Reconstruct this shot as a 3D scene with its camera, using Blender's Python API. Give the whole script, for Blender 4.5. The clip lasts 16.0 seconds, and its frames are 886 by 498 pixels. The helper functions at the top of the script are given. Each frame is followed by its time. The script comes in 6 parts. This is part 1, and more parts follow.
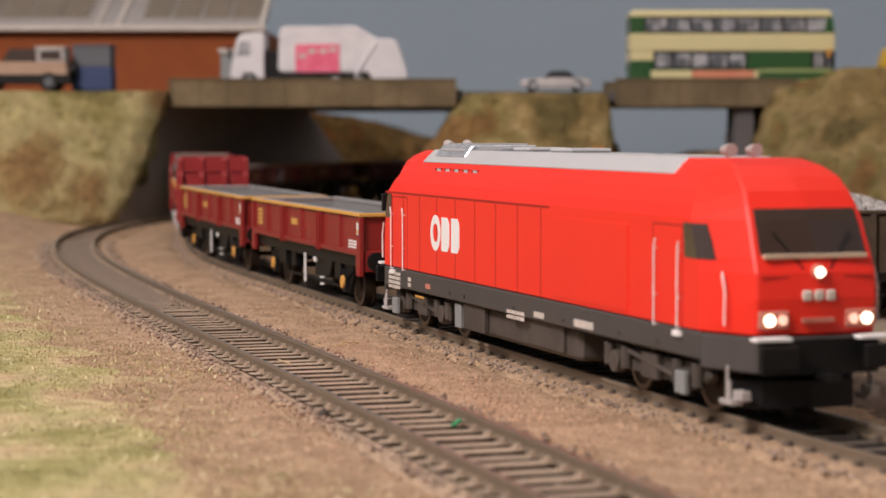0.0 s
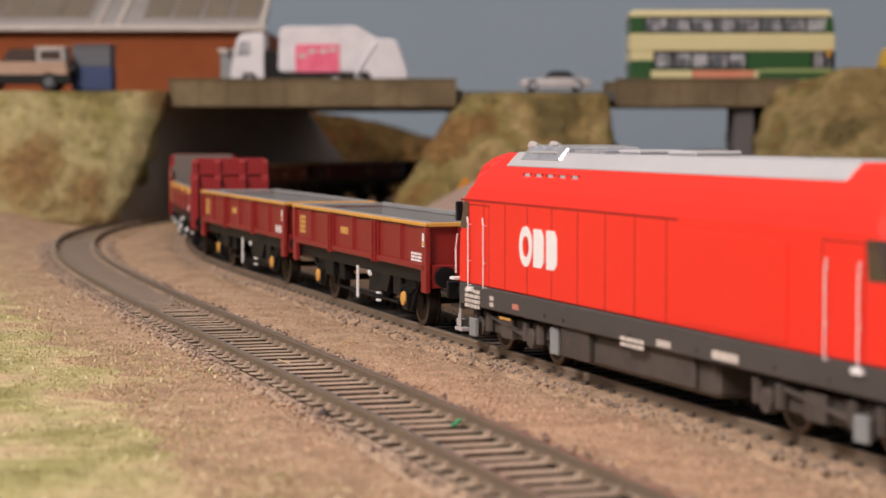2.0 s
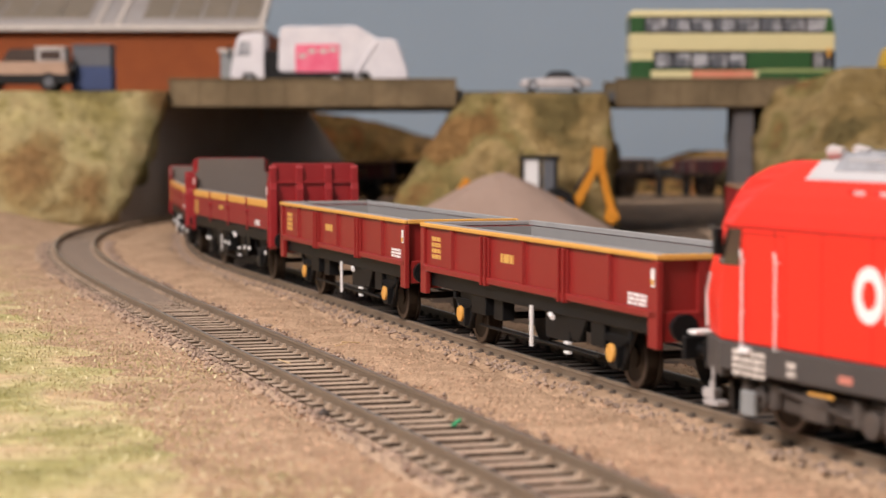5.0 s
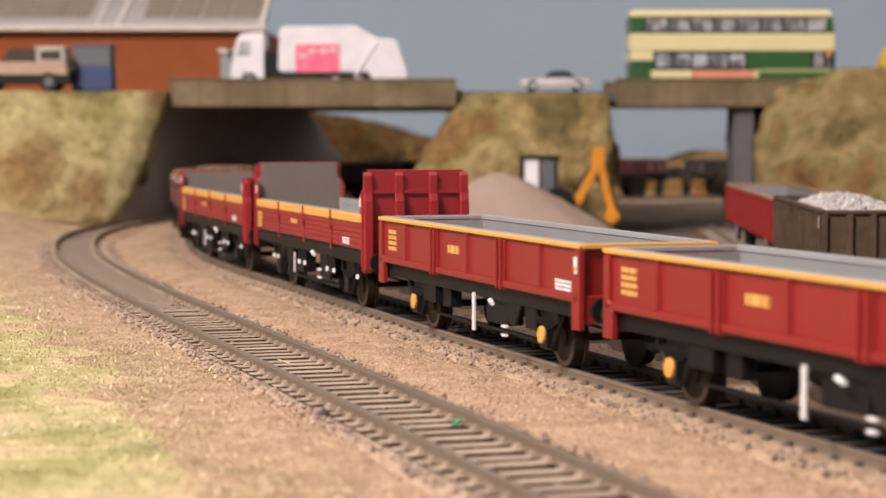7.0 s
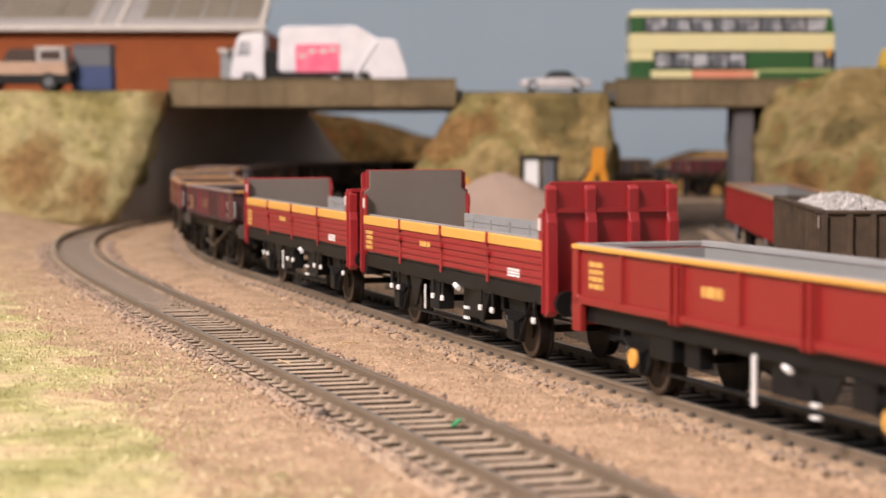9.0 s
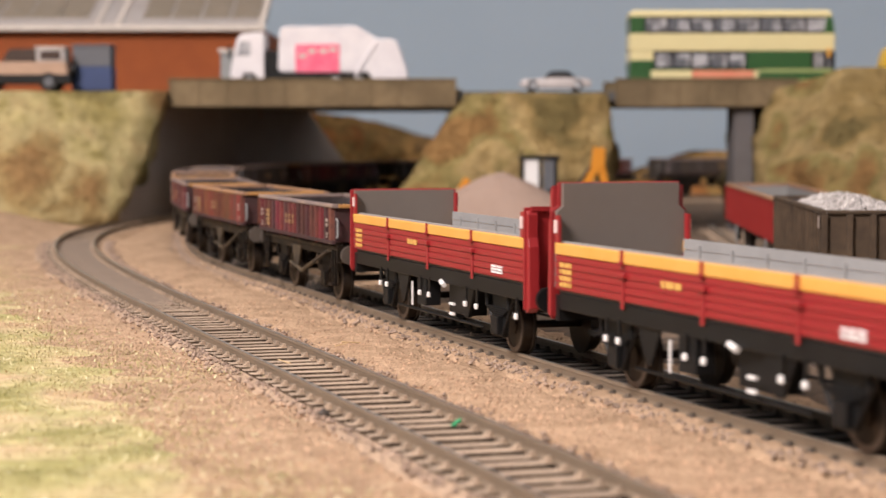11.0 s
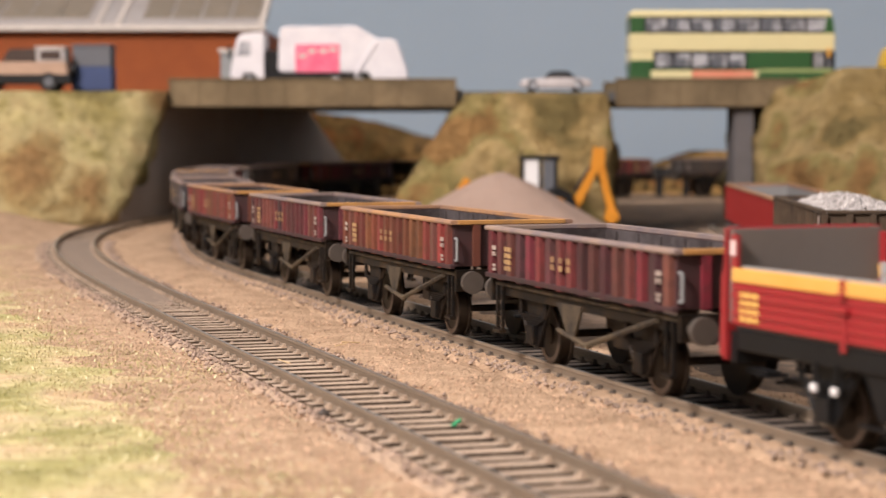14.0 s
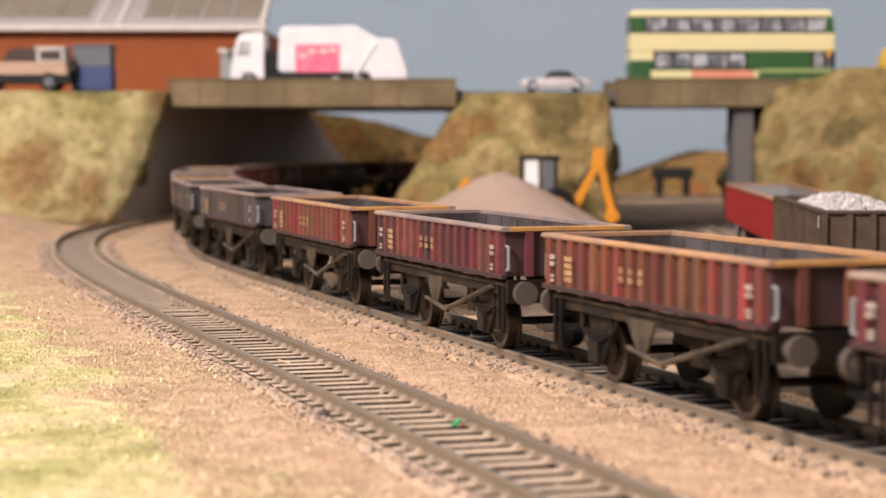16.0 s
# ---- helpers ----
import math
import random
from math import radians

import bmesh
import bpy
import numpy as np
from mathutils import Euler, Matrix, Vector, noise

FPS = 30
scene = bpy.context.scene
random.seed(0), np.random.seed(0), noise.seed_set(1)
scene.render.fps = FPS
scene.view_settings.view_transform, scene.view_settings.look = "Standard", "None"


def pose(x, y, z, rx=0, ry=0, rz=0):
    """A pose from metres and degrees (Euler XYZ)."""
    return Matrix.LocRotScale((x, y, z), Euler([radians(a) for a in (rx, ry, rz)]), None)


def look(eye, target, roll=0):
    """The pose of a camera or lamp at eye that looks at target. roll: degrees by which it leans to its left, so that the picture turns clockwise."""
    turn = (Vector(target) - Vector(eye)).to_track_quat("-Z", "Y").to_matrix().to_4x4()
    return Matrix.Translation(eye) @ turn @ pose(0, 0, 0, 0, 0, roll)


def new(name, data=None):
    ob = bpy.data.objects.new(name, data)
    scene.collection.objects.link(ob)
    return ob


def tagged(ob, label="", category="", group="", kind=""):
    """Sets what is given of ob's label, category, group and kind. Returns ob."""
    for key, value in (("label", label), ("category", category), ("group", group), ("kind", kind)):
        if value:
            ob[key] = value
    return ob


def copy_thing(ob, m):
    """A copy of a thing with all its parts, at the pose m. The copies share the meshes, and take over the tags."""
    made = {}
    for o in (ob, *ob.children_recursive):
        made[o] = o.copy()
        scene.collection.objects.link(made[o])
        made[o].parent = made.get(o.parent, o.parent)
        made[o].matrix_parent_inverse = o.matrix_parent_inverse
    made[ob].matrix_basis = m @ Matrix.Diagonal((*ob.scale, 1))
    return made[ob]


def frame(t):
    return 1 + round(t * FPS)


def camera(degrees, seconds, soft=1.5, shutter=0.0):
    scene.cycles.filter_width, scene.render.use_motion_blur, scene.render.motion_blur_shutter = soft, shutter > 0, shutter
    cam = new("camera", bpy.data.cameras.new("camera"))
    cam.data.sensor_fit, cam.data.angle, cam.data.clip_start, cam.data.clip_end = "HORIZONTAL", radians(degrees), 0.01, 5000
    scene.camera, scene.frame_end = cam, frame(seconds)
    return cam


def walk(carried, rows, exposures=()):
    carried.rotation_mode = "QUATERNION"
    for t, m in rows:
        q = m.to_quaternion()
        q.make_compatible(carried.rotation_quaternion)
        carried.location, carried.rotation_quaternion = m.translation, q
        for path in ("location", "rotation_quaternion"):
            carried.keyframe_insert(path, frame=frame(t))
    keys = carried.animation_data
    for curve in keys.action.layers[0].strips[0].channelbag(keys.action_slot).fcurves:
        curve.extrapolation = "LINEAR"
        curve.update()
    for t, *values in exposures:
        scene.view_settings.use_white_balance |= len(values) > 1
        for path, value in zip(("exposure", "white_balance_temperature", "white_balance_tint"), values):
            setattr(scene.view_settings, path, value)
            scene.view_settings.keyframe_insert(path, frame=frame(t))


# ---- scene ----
# A model railway on a baseboard: lengths below are in millimetres, scaled to metres when a mesh is made.
cam = camera(24.33, 16.0, soft=1.5, shutter=0.5)
EYE = (0.0, 0.0, 0.05085)
AIM = (0.0, 1.0, 0.05085 - math.tan(radians(3.285)))
cam.data.dof.use_dof = True
cam.data.dof.focus_distance = 0.51
cam.data.dof.aperture_fstop = 30.0
walk(cam, [(0.0, look(EYE, AIM)), (16.0, look(EYE, AIM))],
     [(0.0, -0.58), (2.0, -0.51), (4.0, -0.35), (6.5, 0.01), (9.0, 0.09), (12.0, 0.05), (14.0, 0.13), (16.0, 0.31)])

# ---- light: a warm ceiling fitting over the layout, and the room's white ceiling ----
MM = 0.001
world = bpy.data.worlds.new("room_air")
scene.world = world
world.use_nodes = True
world.node_tree.nodes["Background"].inputs[0].default_value = (0.9, 0.92, 1.0, 1)
world.node_tree.nodes["Background"].inputs[1].default_value = 0.075


def area_lamp(name, x, y, z, sx, sy, watts, colour, target):
    data = bpy.data.lights.new(name, "AREA")
    data.shape, data.size, data.size_y, data.energy, data.color = "RECTANGLE", sx, sy, watts, colour
    ob = new(name, data)
    ob.matrix_world = look((x, y, z), target)
    return ob


area_lamp("ceiling_lamp_front", -0.88, -0.36, 1.10, 0.40, 0.40, 50.0, (1.0, 0.89, 0.86), (-0.05, 0.6, 0))
area_lamp("ceiling_lamp_back", 0.0, 0.95, 1.42, 1.2, 0.3, 5.0, (1.0, 0.90, 0.87), (0.0, 1.0, 0))


# ---- materials ----
def mat(name, colour, rough=0.6, metal=0.0, spots=None, scale=200.0, bump=0.0, bscale=900.0, amount=0.35, emit=None, coat=0.0,
        per_object=0.0, per_island=0.0, streak=None, palette=()):
    """Principled surface with two scales of variation. spots: second colour mixed by noise; scales are per metre."""
    m = bpy.data.materials.new(name)
    m.use_nodes = True
    nt = m.node_tree
    b = nt.nodes["Principled BSDF"]
    b.inputs["Roughness"].default_value, b.inputs["Metallic"].default_value = rough, metal
    b.inputs["Coat Weight"].default_value = coat
    co = nt.nodes.new("ShaderNodeTexCoord")
    out = None
    base = nt.nodes.new("ShaderNodeRGB")
    base.outputs[0].default_value = (*colour, 1)
    out = base.outputs[0]
    if palette:
        pick = nt.nodes.new("ShaderNodeValToRGB")
        for k, c in enumerate(palette):
            el = pick.color_ramp.elements[k] if k < 2 else pick.color_ramp.elements.new(1.0)
            el.position, el.color = k / (len(palette) - 1), (*c, 1)
        nt.links.new(nt.nodes.new("ShaderNodeObjectInfo").outputs["Random"], pick.inputs[0])
        out = pick.outputs[0]
    second = spots or tuple(c * 0.72 for c in colour)
    for k, (sc, amt) in enumerate(((scale, amount), (scale * 5.3, amount * 0.6))):
        n = nt.nodes.new("ShaderNodeTexNoise")
        n.inputs["Scale"].default_value, n.inputs["Detail"].default_value = sc, 5
        if streak and k == 0:
            mp = nt.nodes.new("ShaderNodeMapping")
            mp.inputs["Scale"].default_value = streak
            nt.links.new(co.outputs["Object"], mp.inputs[0])
            nt.links.new(mp.outputs[0], n.inputs["Vector"])
        else:
            nt.links.new(co.outputs["Object"], n.inputs["Vector"])
        r = nt.nodes.new("ShaderNodeValToRGB")
        r.color_ramp.elements[0].position, r.color_ramp.elements[1].position = 0.42, 0.66
        nt.links.new(n.outputs["Fac"], r.inputs[0])
        s = nt.nodes.new("ShaderNodeMath")
        s.operation = "MULTIPLY"
        s.inputs[1].default_value = amt
        nt.links.new(r.outputs[0], s.inputs[0])
        mx = nt.nodes.new("ShaderNodeMix")
        mx.data_type = "RGBA"
        nt.links.new(s.outputs[0], mx.inputs[0])
        nt.links.new(out, mx.inputs[6])
        mx.inputs[7].default_value = (*second, 1)
        out = mx.outputs[2]
    for use, src in ((per_object, "obj"), (per_island, "isl")):
        if use:
            if src == "obj":
                rnd = nt.nodes.new("ShaderNodeObjectInfo").outputs["Random"]
            else:
                rnd = nt.nodes.new("ShaderNodeNewGeometry").outputs["Random Per Island"]
            hsv = nt.nodes.new("ShaderNodeHueSaturation")
            mr = nt.nodes.new("ShaderNodeMapRange")
            mr.inputs["To Min"].default_value, mr.inputs["To Max"].default_value = 1 - use, 1 + use
            nt.links.new(rnd, mr.inputs[0])
            nt.links.new(mr.outputs[0], hsv.inputs["Value"])
            nt.links.new(out, hsv.inputs["Color"])
            out = hsv.outputs[0]
    nt.links.new(out, b.inputs["Base Color"])
    if bump:
        n = nt.nodes.new("ShaderNodeTexNoise")
        n.inputs["Scale"].default_value, n.inputs["Detail"].default_value = bscale, 6
        nt.links.new(co.outputs["Object"], n.inputs["Vector"])
        bp = nt.nodes.new("ShaderNodeBump")
        bp.inputs["Strength"].default_value, bp.inputs["Distance"].default_value = 0.8, bump * MM
        nt.links.new(n.outputs["Fac"], bp.inputs["Height"])
        nt.links.new(bp.outputs[0], b.inputs["Normal"])
    if emit:
        b.inputs["Emission Color"].default_value = (*emit[:3], 1)
        b.inputs["Emission Strength"].default_value = emit[3]
    return m


def scrub(name, stops, scale, bump=0.0, island=0.0):
    """Matted scrub: patches of several colours by one noise, broken up by a finer one."""
    m = bpy.data.materials.new(name)
    m.use_nodes = True
    nt = m.node_tree
    b = nt.nodes["Principled BSDF"]
    b.inputs["Roughness"].default_value = 0.95
    b.inputs["Specular IOR Level"].default_value = 0.15
    co = nt.nodes.new("ShaderNodeTexCoord")
    big, fine = nt.nodes.new("ShaderNodeTexNoise"), nt.nodes.new("ShaderNodeTexNoise")
    big.inputs["Scale"].default_value, big.inputs["Detail"].default_value, big.inputs["Distortion"].default_value = scale, 6.0, 0.25
    fine.inputs["Scale"].default_value, fine.inputs["Detail"].default_value = scale * 5.5, 6
    ramp = nt.nodes.new("ShaderNodeValToRGB")
    ramp.color_ramp.elements.remove(ramp.color_ramp.elements[1])
    for k, (p, c) in enumerate(stops):
        el = ramp.color_ramp.elements[0] if k == 0 else ramp.color_ramp.elements.new(p)
        el.position, el.color = p, (*c, 1)
    mr = nt.nodes.new("ShaderNodeMapRange")
    mr.inputs["From Min"].default_value, mr.inputs["From Max"].default_value = 0.3, 0.7
    mr.inputs["To Min"].default_value, mr.inputs["To Max"].default_value = 0.78, 1.18
    hsv = nt.nodes.new("ShaderNodeHueSaturation")
    for n in (big, fine):
        nt.links.new(co.outputs["Object"], n.inputs["Vector"])
    nt.links.new(big.outputs["Fac"], ramp.inputs[0])
    nt.links.new(fine.outputs["Fac"], mr.inputs[0])
    nt.links.new(ramp.outputs[0], hsv.inputs["Color"])
    nt.links.new(mr.outputs[0], hsv.inputs["Value"])
    out = hsv.outputs[0]
    if island:
        r2, h2 = nt.nodes.new("ShaderNodeMapRange"), nt.nodes.new("ShaderNodeHueSaturation")
        r2.inputs["To Min"].default_value, r2.inputs["To Max"].default_value = 1 - island, 1 + island
        nt.links.new(nt.nodes.new("ShaderNodeNewGeometry").outputs["Random Per Island"], r2.inputs[0])
        nt.links.new(r2.outputs[0], h2.inputs["Value"])
        nt.links.new(out, h2.inputs["Color"])
        out = h2.outputs[0]
    nt.links.new(out, b.inputs["Base Color"])
    if bump:
        bp = nt.nodes.new("ShaderNodeBump")
        bp.inputs["Strength"].default_value, bp.inputs["Distance"].default_value = 0.9, bump * MM
        nt.links.new(fine.outputs["Fac"], bp.inputs["Height"])
        nt.links.new(bp.outputs[0], b.inputs["Normal"])
    return m


OLIVE_STOPS = ((0.36, (0.13, 0.105, 0.045)), (0.43, (0.235, 0.195, 0.075)), (0.49, (0.37, 0.31, 0.15)), (0.54, (0.35, 0.275, 0.135)), (0.58, (0.27, 0.195, 0.085)), (0.65, (0.23, 0.14, 0.06)))
BROWN_STOPS = ((0.37, (0.115, 0.088, 0.036)), (0.43, (0.195, 0.138, 0.056)), (0.50, (0.265, 0.195, 0.090)), (0.56, (0.175, 0.142, 0.055)), (0.62, (0.17, 0.098, 0.038)))
DARK_STOPS = ((0.36, (0.10, 0.062, 0.024)), (0.46, (0.27, 0.155, 0.055)), (0.54, (0.19, 0.125, 0.045)), (0.63, (0.24, 0.105, 0.036)))
HILL = scrub("scrub_mat", OLIVE_STOPS, 19, bump=2.2)
# the mound's lit copy: BROWN_STOPS has the east bank's shade in its colours
MID_STOPS = tuple((p, tuple(v * 1.25 for v in c)) for p, c in BROWN_STOPS)
HILL_M = scrub("brown_scrub_mat_lit", MID_STOPS, 19, bump=2.2)
TUFT_M = scrub("brown_tuft_lit", MID_STOPS, 19, island=0.1)
HILL_B = scrub("brown_scrub_mat_shaded", BROWN_STOPS, 19, bump=2.2)
TUFT = scrub("brown_tuft_shaded", BROWN_STOPS, 19, island=0.1)
TUFT_L = scrub("pale_tuft", OLIVE_STOPS, 19, island=0.1)
# far scrub's brown, darkened to carry the shade beyond the bridges
TUFT_D = scrub("far_tuft_shaded", DARK_STOPS, 25, island=0.2)
TURF_STOPS = ((0.34, (0.28, 0.26, 0.10)), (0.44, (0.38, 0.345, 0.16)), (0.53, (0.47, 0.40, 0.215)), (0.60, (0.50, 0.395, 0.235)), (0.68, (0.46, 0.335, 0.20)))
GRASSY = scrub("turf_mat", TURF_STOPS, 40, bump=1.2)
BLADE = scrub("static_grass", tuple((p, tuple(v * 1.02 for v in c)) for p, c in TURF_STOPS), 40, island=0.07)
SAND = mat("sandy_scatter", (0.51, 0.355, 0.235), 0.95, spots=(0.27, 0.18, 0.11), scale=140, bump=2.2, bscale=800, amount=0.62)
BALLAST = mat("ballast_stone", (0.31, 0.225, 0.17), 0.95, spots=(0.18, 0.135, 0.105), scale=200, per_island=0.3)
SLEEPER = mat("sleeper_brown", (0.34, 0.262, 0.197), 0.85, spots=(0.41, 0.325, 0.245), scale=120, per_object=0.18, bump=0.1)
# this bed is dark because the shade between sleepers is in its colour
BED = mat("track_bed_gap_shade", (0.05, 0.037, 0.028), 0.95, spots=(0.17, 0.12, 0.08), scale=160, bump=0.5, amount=0.7)
BED_DARK = mat("oily_track_bed", (0.035, 0.032, 0.03), 0.7, spots=(0.08, 0.06, 0.05), scale=160, bump=0.5)
SLEEPER_OIL = mat("sleeper_oil_stained", (0.085, 0.066, 0.052), 0.8, spots=(0.15, 0.115, 0.085), scale=90, amount=0.5, per_object=0.3, bump=0.1)
RAIL = mat("rail_rust", (0.20, 0.15, 0.105), 0.55, metal=0.3, spots=(0.26, 0.20, 0.14), scale=90)
RAILTOP = mat("rail_polished", (0.38, 0.34, 0.29), 0.35, metal=0.8)
SHOULDER = mat("dusty_shoulder", (0.42, 0.30, 0.205), 0.95, spots=(0.26, 0.185, 0.125), scale=120, bump=0.5, amount=0.6)
INFILL = mat("plaster_infill", (0.205, 0.155, 0.115), 0.95, spots=(0.15, 0.11, 0.082), scale=70, bump=0.4)
CONCRETE = mat("weathered_girder", (0.195, 0.143, 0.078), 0.9, spots=(0.10, 0.072, 0.038), scale=35, bump=0.3, amount=0.6)
ABUT = mat("grey_card_wall", (0.33, 0.275, 0.235), 0.9, spots=(0.25, 0.205, 0.175), scale=14, amount=0.6)
PIERM = mat("dark_pier_paint", (0.13, 0.12, 0.12), 0.9, spots=(0.09, 0.08, 0.078), scale=14, amount=0.6)
ROADM = mat("asphalt_card", (0.10, 0.10, 0.10), 0.9, scale=60)
BACKWALL = mat("blue_grey_paint", (0.44, 0.545, 0.645), 0.9, spots=(0.41, 0.52, 0.625), scale=1.5, amount=0.5)
CEIL = mat("ceiling_white", (0.78, 0.77, 0.74), 0.9, scale=2, amount=0.1)
BRICK = mat("orange_brick_card", (0.31, 0.078, 0.018), 0.85, spots=(0.24, 0.057, 0.015), scale=60, amount=0.5)
ROOFG = mat("grey_sheet_roof", (0.40, 0.37, 0.355), 0.75, spots=(0.29, 0.265, 0.25), scale=30)
ROOFL = mat("pale_eaves", (0.60, 0.54, 0.48), 0.7)
SKYL = mat("dirty_rooflight", (0.20, 0.165, 0.12), 0.5, spots=(0.28, 0.23, 0.18), scale=60)
LRED = mat("loco_red", (0.80, 0.026, 0.012), 0.42, spots=(0.74, 0.022, 0.010), scale=25, amount=0.25)
LREDJ = mat("panel_joint_red", (0.33, 0.010, 0.006), 0.6)
LGREY = mat("loco_roof_grey", (0.42, 0.42, 0.43), 0.55, scale=60, amount=0.15)
LDARK = mat("loco_sill_grey", (0.056, 0.049, 0.046), 0.6, spots=(0.075, 0.066, 0.06), scale=50)
SILVER = mat("silver_mesh", (0.62, 0.64, 0.68), 0.32, metal=0.6, spots=(0.30, 0.31, 0.34), scale=260, amount=0.5)
BOGIE = mat("bogie_grey", (0.058, 0.048, 0.042), 0.6, spots=(0.115, 0.093, 0.077), scale=90)
BLACK = mat("underframe_black", (0.005, 0.005, 0.0055), 0.5, spots=(0.012, 0.012, 0.012), scale=90)
WHEEL = mat("wheel_dark", (0.020, 0.016, 0.014), 0.5, metal=0.3, spots=(0.065, 0.040, 0.020), scale=150)
TYRE = mat("wheel_tread_steel", (0.16, 0.13, 0.11), 0.4, metal=0.9)
WHITE = mat("white_plastic", (0.78, 0.77, 0.76), 0.5, scale=60, amount=0.1)
GLASS = mat("dark_glazing", (0.045, 0.026, 0.019), 0.08, scale=40, coat=0.5)
BEIGE = mat("beige_cill", (0.55, 0.42, 0.30), 0.6)
LAMP = mat("headlamp_glow", (1.0, 0.9, 0.75), 0.3, emit=(1.0, 0.82, 0.60, 7.0))
LAMPW = mat("second_lamp_glow", (0.9, 0.55, 0.45), 0.3, emit=(1.0, 0.62, 0.45, 1.2))
LAMPR = mat("lamp_housing", (0.55, 0.20, 0.15), 0.4)
WRED = mat("wagon_maroon", (0.235, 0.016, 0.014), 0.42, spots=(0.20, 0.012, 0.011), scale=50, amount=0.4)
WRED2 = mat("dropside_red", (0.265, 0.015, 0.018), 0.45, spots=(0.22, 0.012, 0.014), scale=50, amount=0.4)
YEL = mat("wagon_yellow", (0.62, 0.33, 0.075), 0.55, spots=(0.60, 0.27, 0.035), scale=90)
WGREY = mat("wagon_inside_grey", (0.21, 0.208, 0.204), 0.65, spots=(0.175, 0.173, 0.17), scale=60)
WBROWN = mat("end_inside_brown", (0.145, 0.122, 0.106), 0.7, spots=(0.13, 0.107, 0.092), scale=60)
PLANKG = mat("plank_pale_grey", (0.27, 0.265, 0.26), 0.75, spots=(0.20, 0.195, 0.19), scale=110)
FADED = mat("faded_lettering", (0.38, 0.24, 0.10), 0.7, spots=(0.14, 0.06, 0.04), scale=150, amount=0.7)
DULL = mat("dull_label", (0.34, 0.275, 0.235), 0.7, spots=(0.2, 0.15, 0.12), scale=200, amount=0.6)
GOLD = mat("yellow_lettering", (0.62, 0.36, 0.09), 0.6)
MREDS = [mat("weathered_maroon", (0.2, 0.02, 0.03), 0.62, spots=(0.040, 0.026, 0.022), scale=70, amount=0.75, streak=(1.6, 1.0, 0.35), bump=0.05, per_object=0.25,
             palette=((0.19, 0.020, 0.034), (0.075, 0.040, 0.046), (0.22, 0.025, 0.036), (0.15, 0.055, 0.040), (0.16, 0.018, 0.030), (0.10, 0.030, 0.036))),
         mat("rusty_maroon", (0.2, 0.03, 0.02), 0.65, spots=(0.070, 0.040, 0.024), scale=75, amount=0.7, streak=(1.8, 1.0, 0.3), bump=0.05, per_object=0.25,
             palette=((0.20, 0.024, 0.030), (0.21, 0.085, 0.040), (0.15, 0.020, 0.028), (0.23, 0.040, 0.034), (0.09, 0.042, 0.036))),
         mat("sooty_black", (0.03, 0.03, 0.03), 0.7, spots=(0.085, 0.055, 0.035), scale=70, amount=0.5, streak=(1.6, 1.0, 0.3), bump=0.05, per_object=0.3,
             palette=((0.040, 0.038, 0.042), (0.075, 0.062, 0.052), (0.030, 0.030, 0.034), (0.060, 0.055, 0.062)))]
MRIM = mat("worn_orange_rim", (0.44, 0.22, 0.06), 0.6, spots=(0.20, 0.11, 0.05), scale=55, amount=0.7)
MRIMD = mat("worn_dark_rim", (0.17, 0.135, 0.135), 0.65, spots=(0.32, 0.22, 0.15), scale=38, amount=0.7)
MRIMO = mat("faded_orange_rim", (0.36, 0.19, 0.085), 0.7, spots=(0.17, 0.11, 0.095), scale=40, amount=0.8)
# body maroon darkened to paint the shade between the ribs, dirt mixed in
MBODY = mat("dirty_shaded_maroon", (0.045, 0.012, 0.013), 0.75, spots=(0.020, 0.014, 0.012), scale=60, amount=0.8)
# yard soil; along the main track its dark tone stands for shade
SOIL = mat("yard_soil_and_shade", (0.16, 0.108, 0.070), 0.95, spots=(0.055, 0.038, 0.026), scale=75, bump=1.2, bscale=500, amount=0.85)
MIN = mat("dusty_inside", (0.035, 0.028, 0.027), 0.85, spots=(0.11, 0.095, 0.095), scale=60, amount=0.7)
MUNDER = mat("grimy_underframe", (0.007, 0.0065, 0.0065), 0.55, spots=(0.12, 0.062, 0.020), scale=120, amount=0.16, per_object=0.4)
MSOLE = mat("dusty_solebar", (0.034, 0.028, 0.023), 0.75, spots=(0.15, 0.11, 0.065), scale=90, amount=0.5)
PALEPK = mat("pale_pink_label", (0.66, 0.50, 0.48), 0.6)
MBUFF = mat("dusty_buffer", (0.075, 0.06, 0.05), 0.6, spots=(0.05, 0.04, 0.03), scale=90, amount=0.7)
BROWNW = mat("brown_hopper", (0.095, 0.065, 0.042), 0.8, spots=(0.040, 0.029, 0.021), scale=60, amount=0.7)
GRAVEL = mat("pale_gravel", (0.37, 0.345, 0.33), 0.9, spots=(0.22, 0.205, 0.195), scale=250, per_island=0.45)
HEAP = mat("sand_heap", (0.34, 0.245, 0.195), 0.95, spots=(0.27, 0.19, 0.15), scale=70, bump=0.7, bscale=900)
BGREEN = mat("bus_green", (0.022, 0.085, 0.022), 0.35, scale=30, amount=0.15)
BCREAM = mat("bus_cream", (0.65, 0.575, 0.31), 0.4, scale=30, amount=0.12)
BLIME = mat("bus_skirt_green", (0.26, 0.32, 0.12), 0.5)
BAD = mat("bus_advert_red", (0.62, 0.20, 0.12), 0.5, spots=(0.68, 0.34, 0.20), scale=80)
BSEAT = mat("bus_inside_pale", (0.44, 0.44, 0.46), 0.6, spots=(0.06, 0.06, 0.07), scale=120, amount=0.9)
PINK = mat("pink_panel", (0.78, 0.10, 0.20), 0.5, spots=(0.85, 0.25, 0.33), scale=120, amount=0.5)
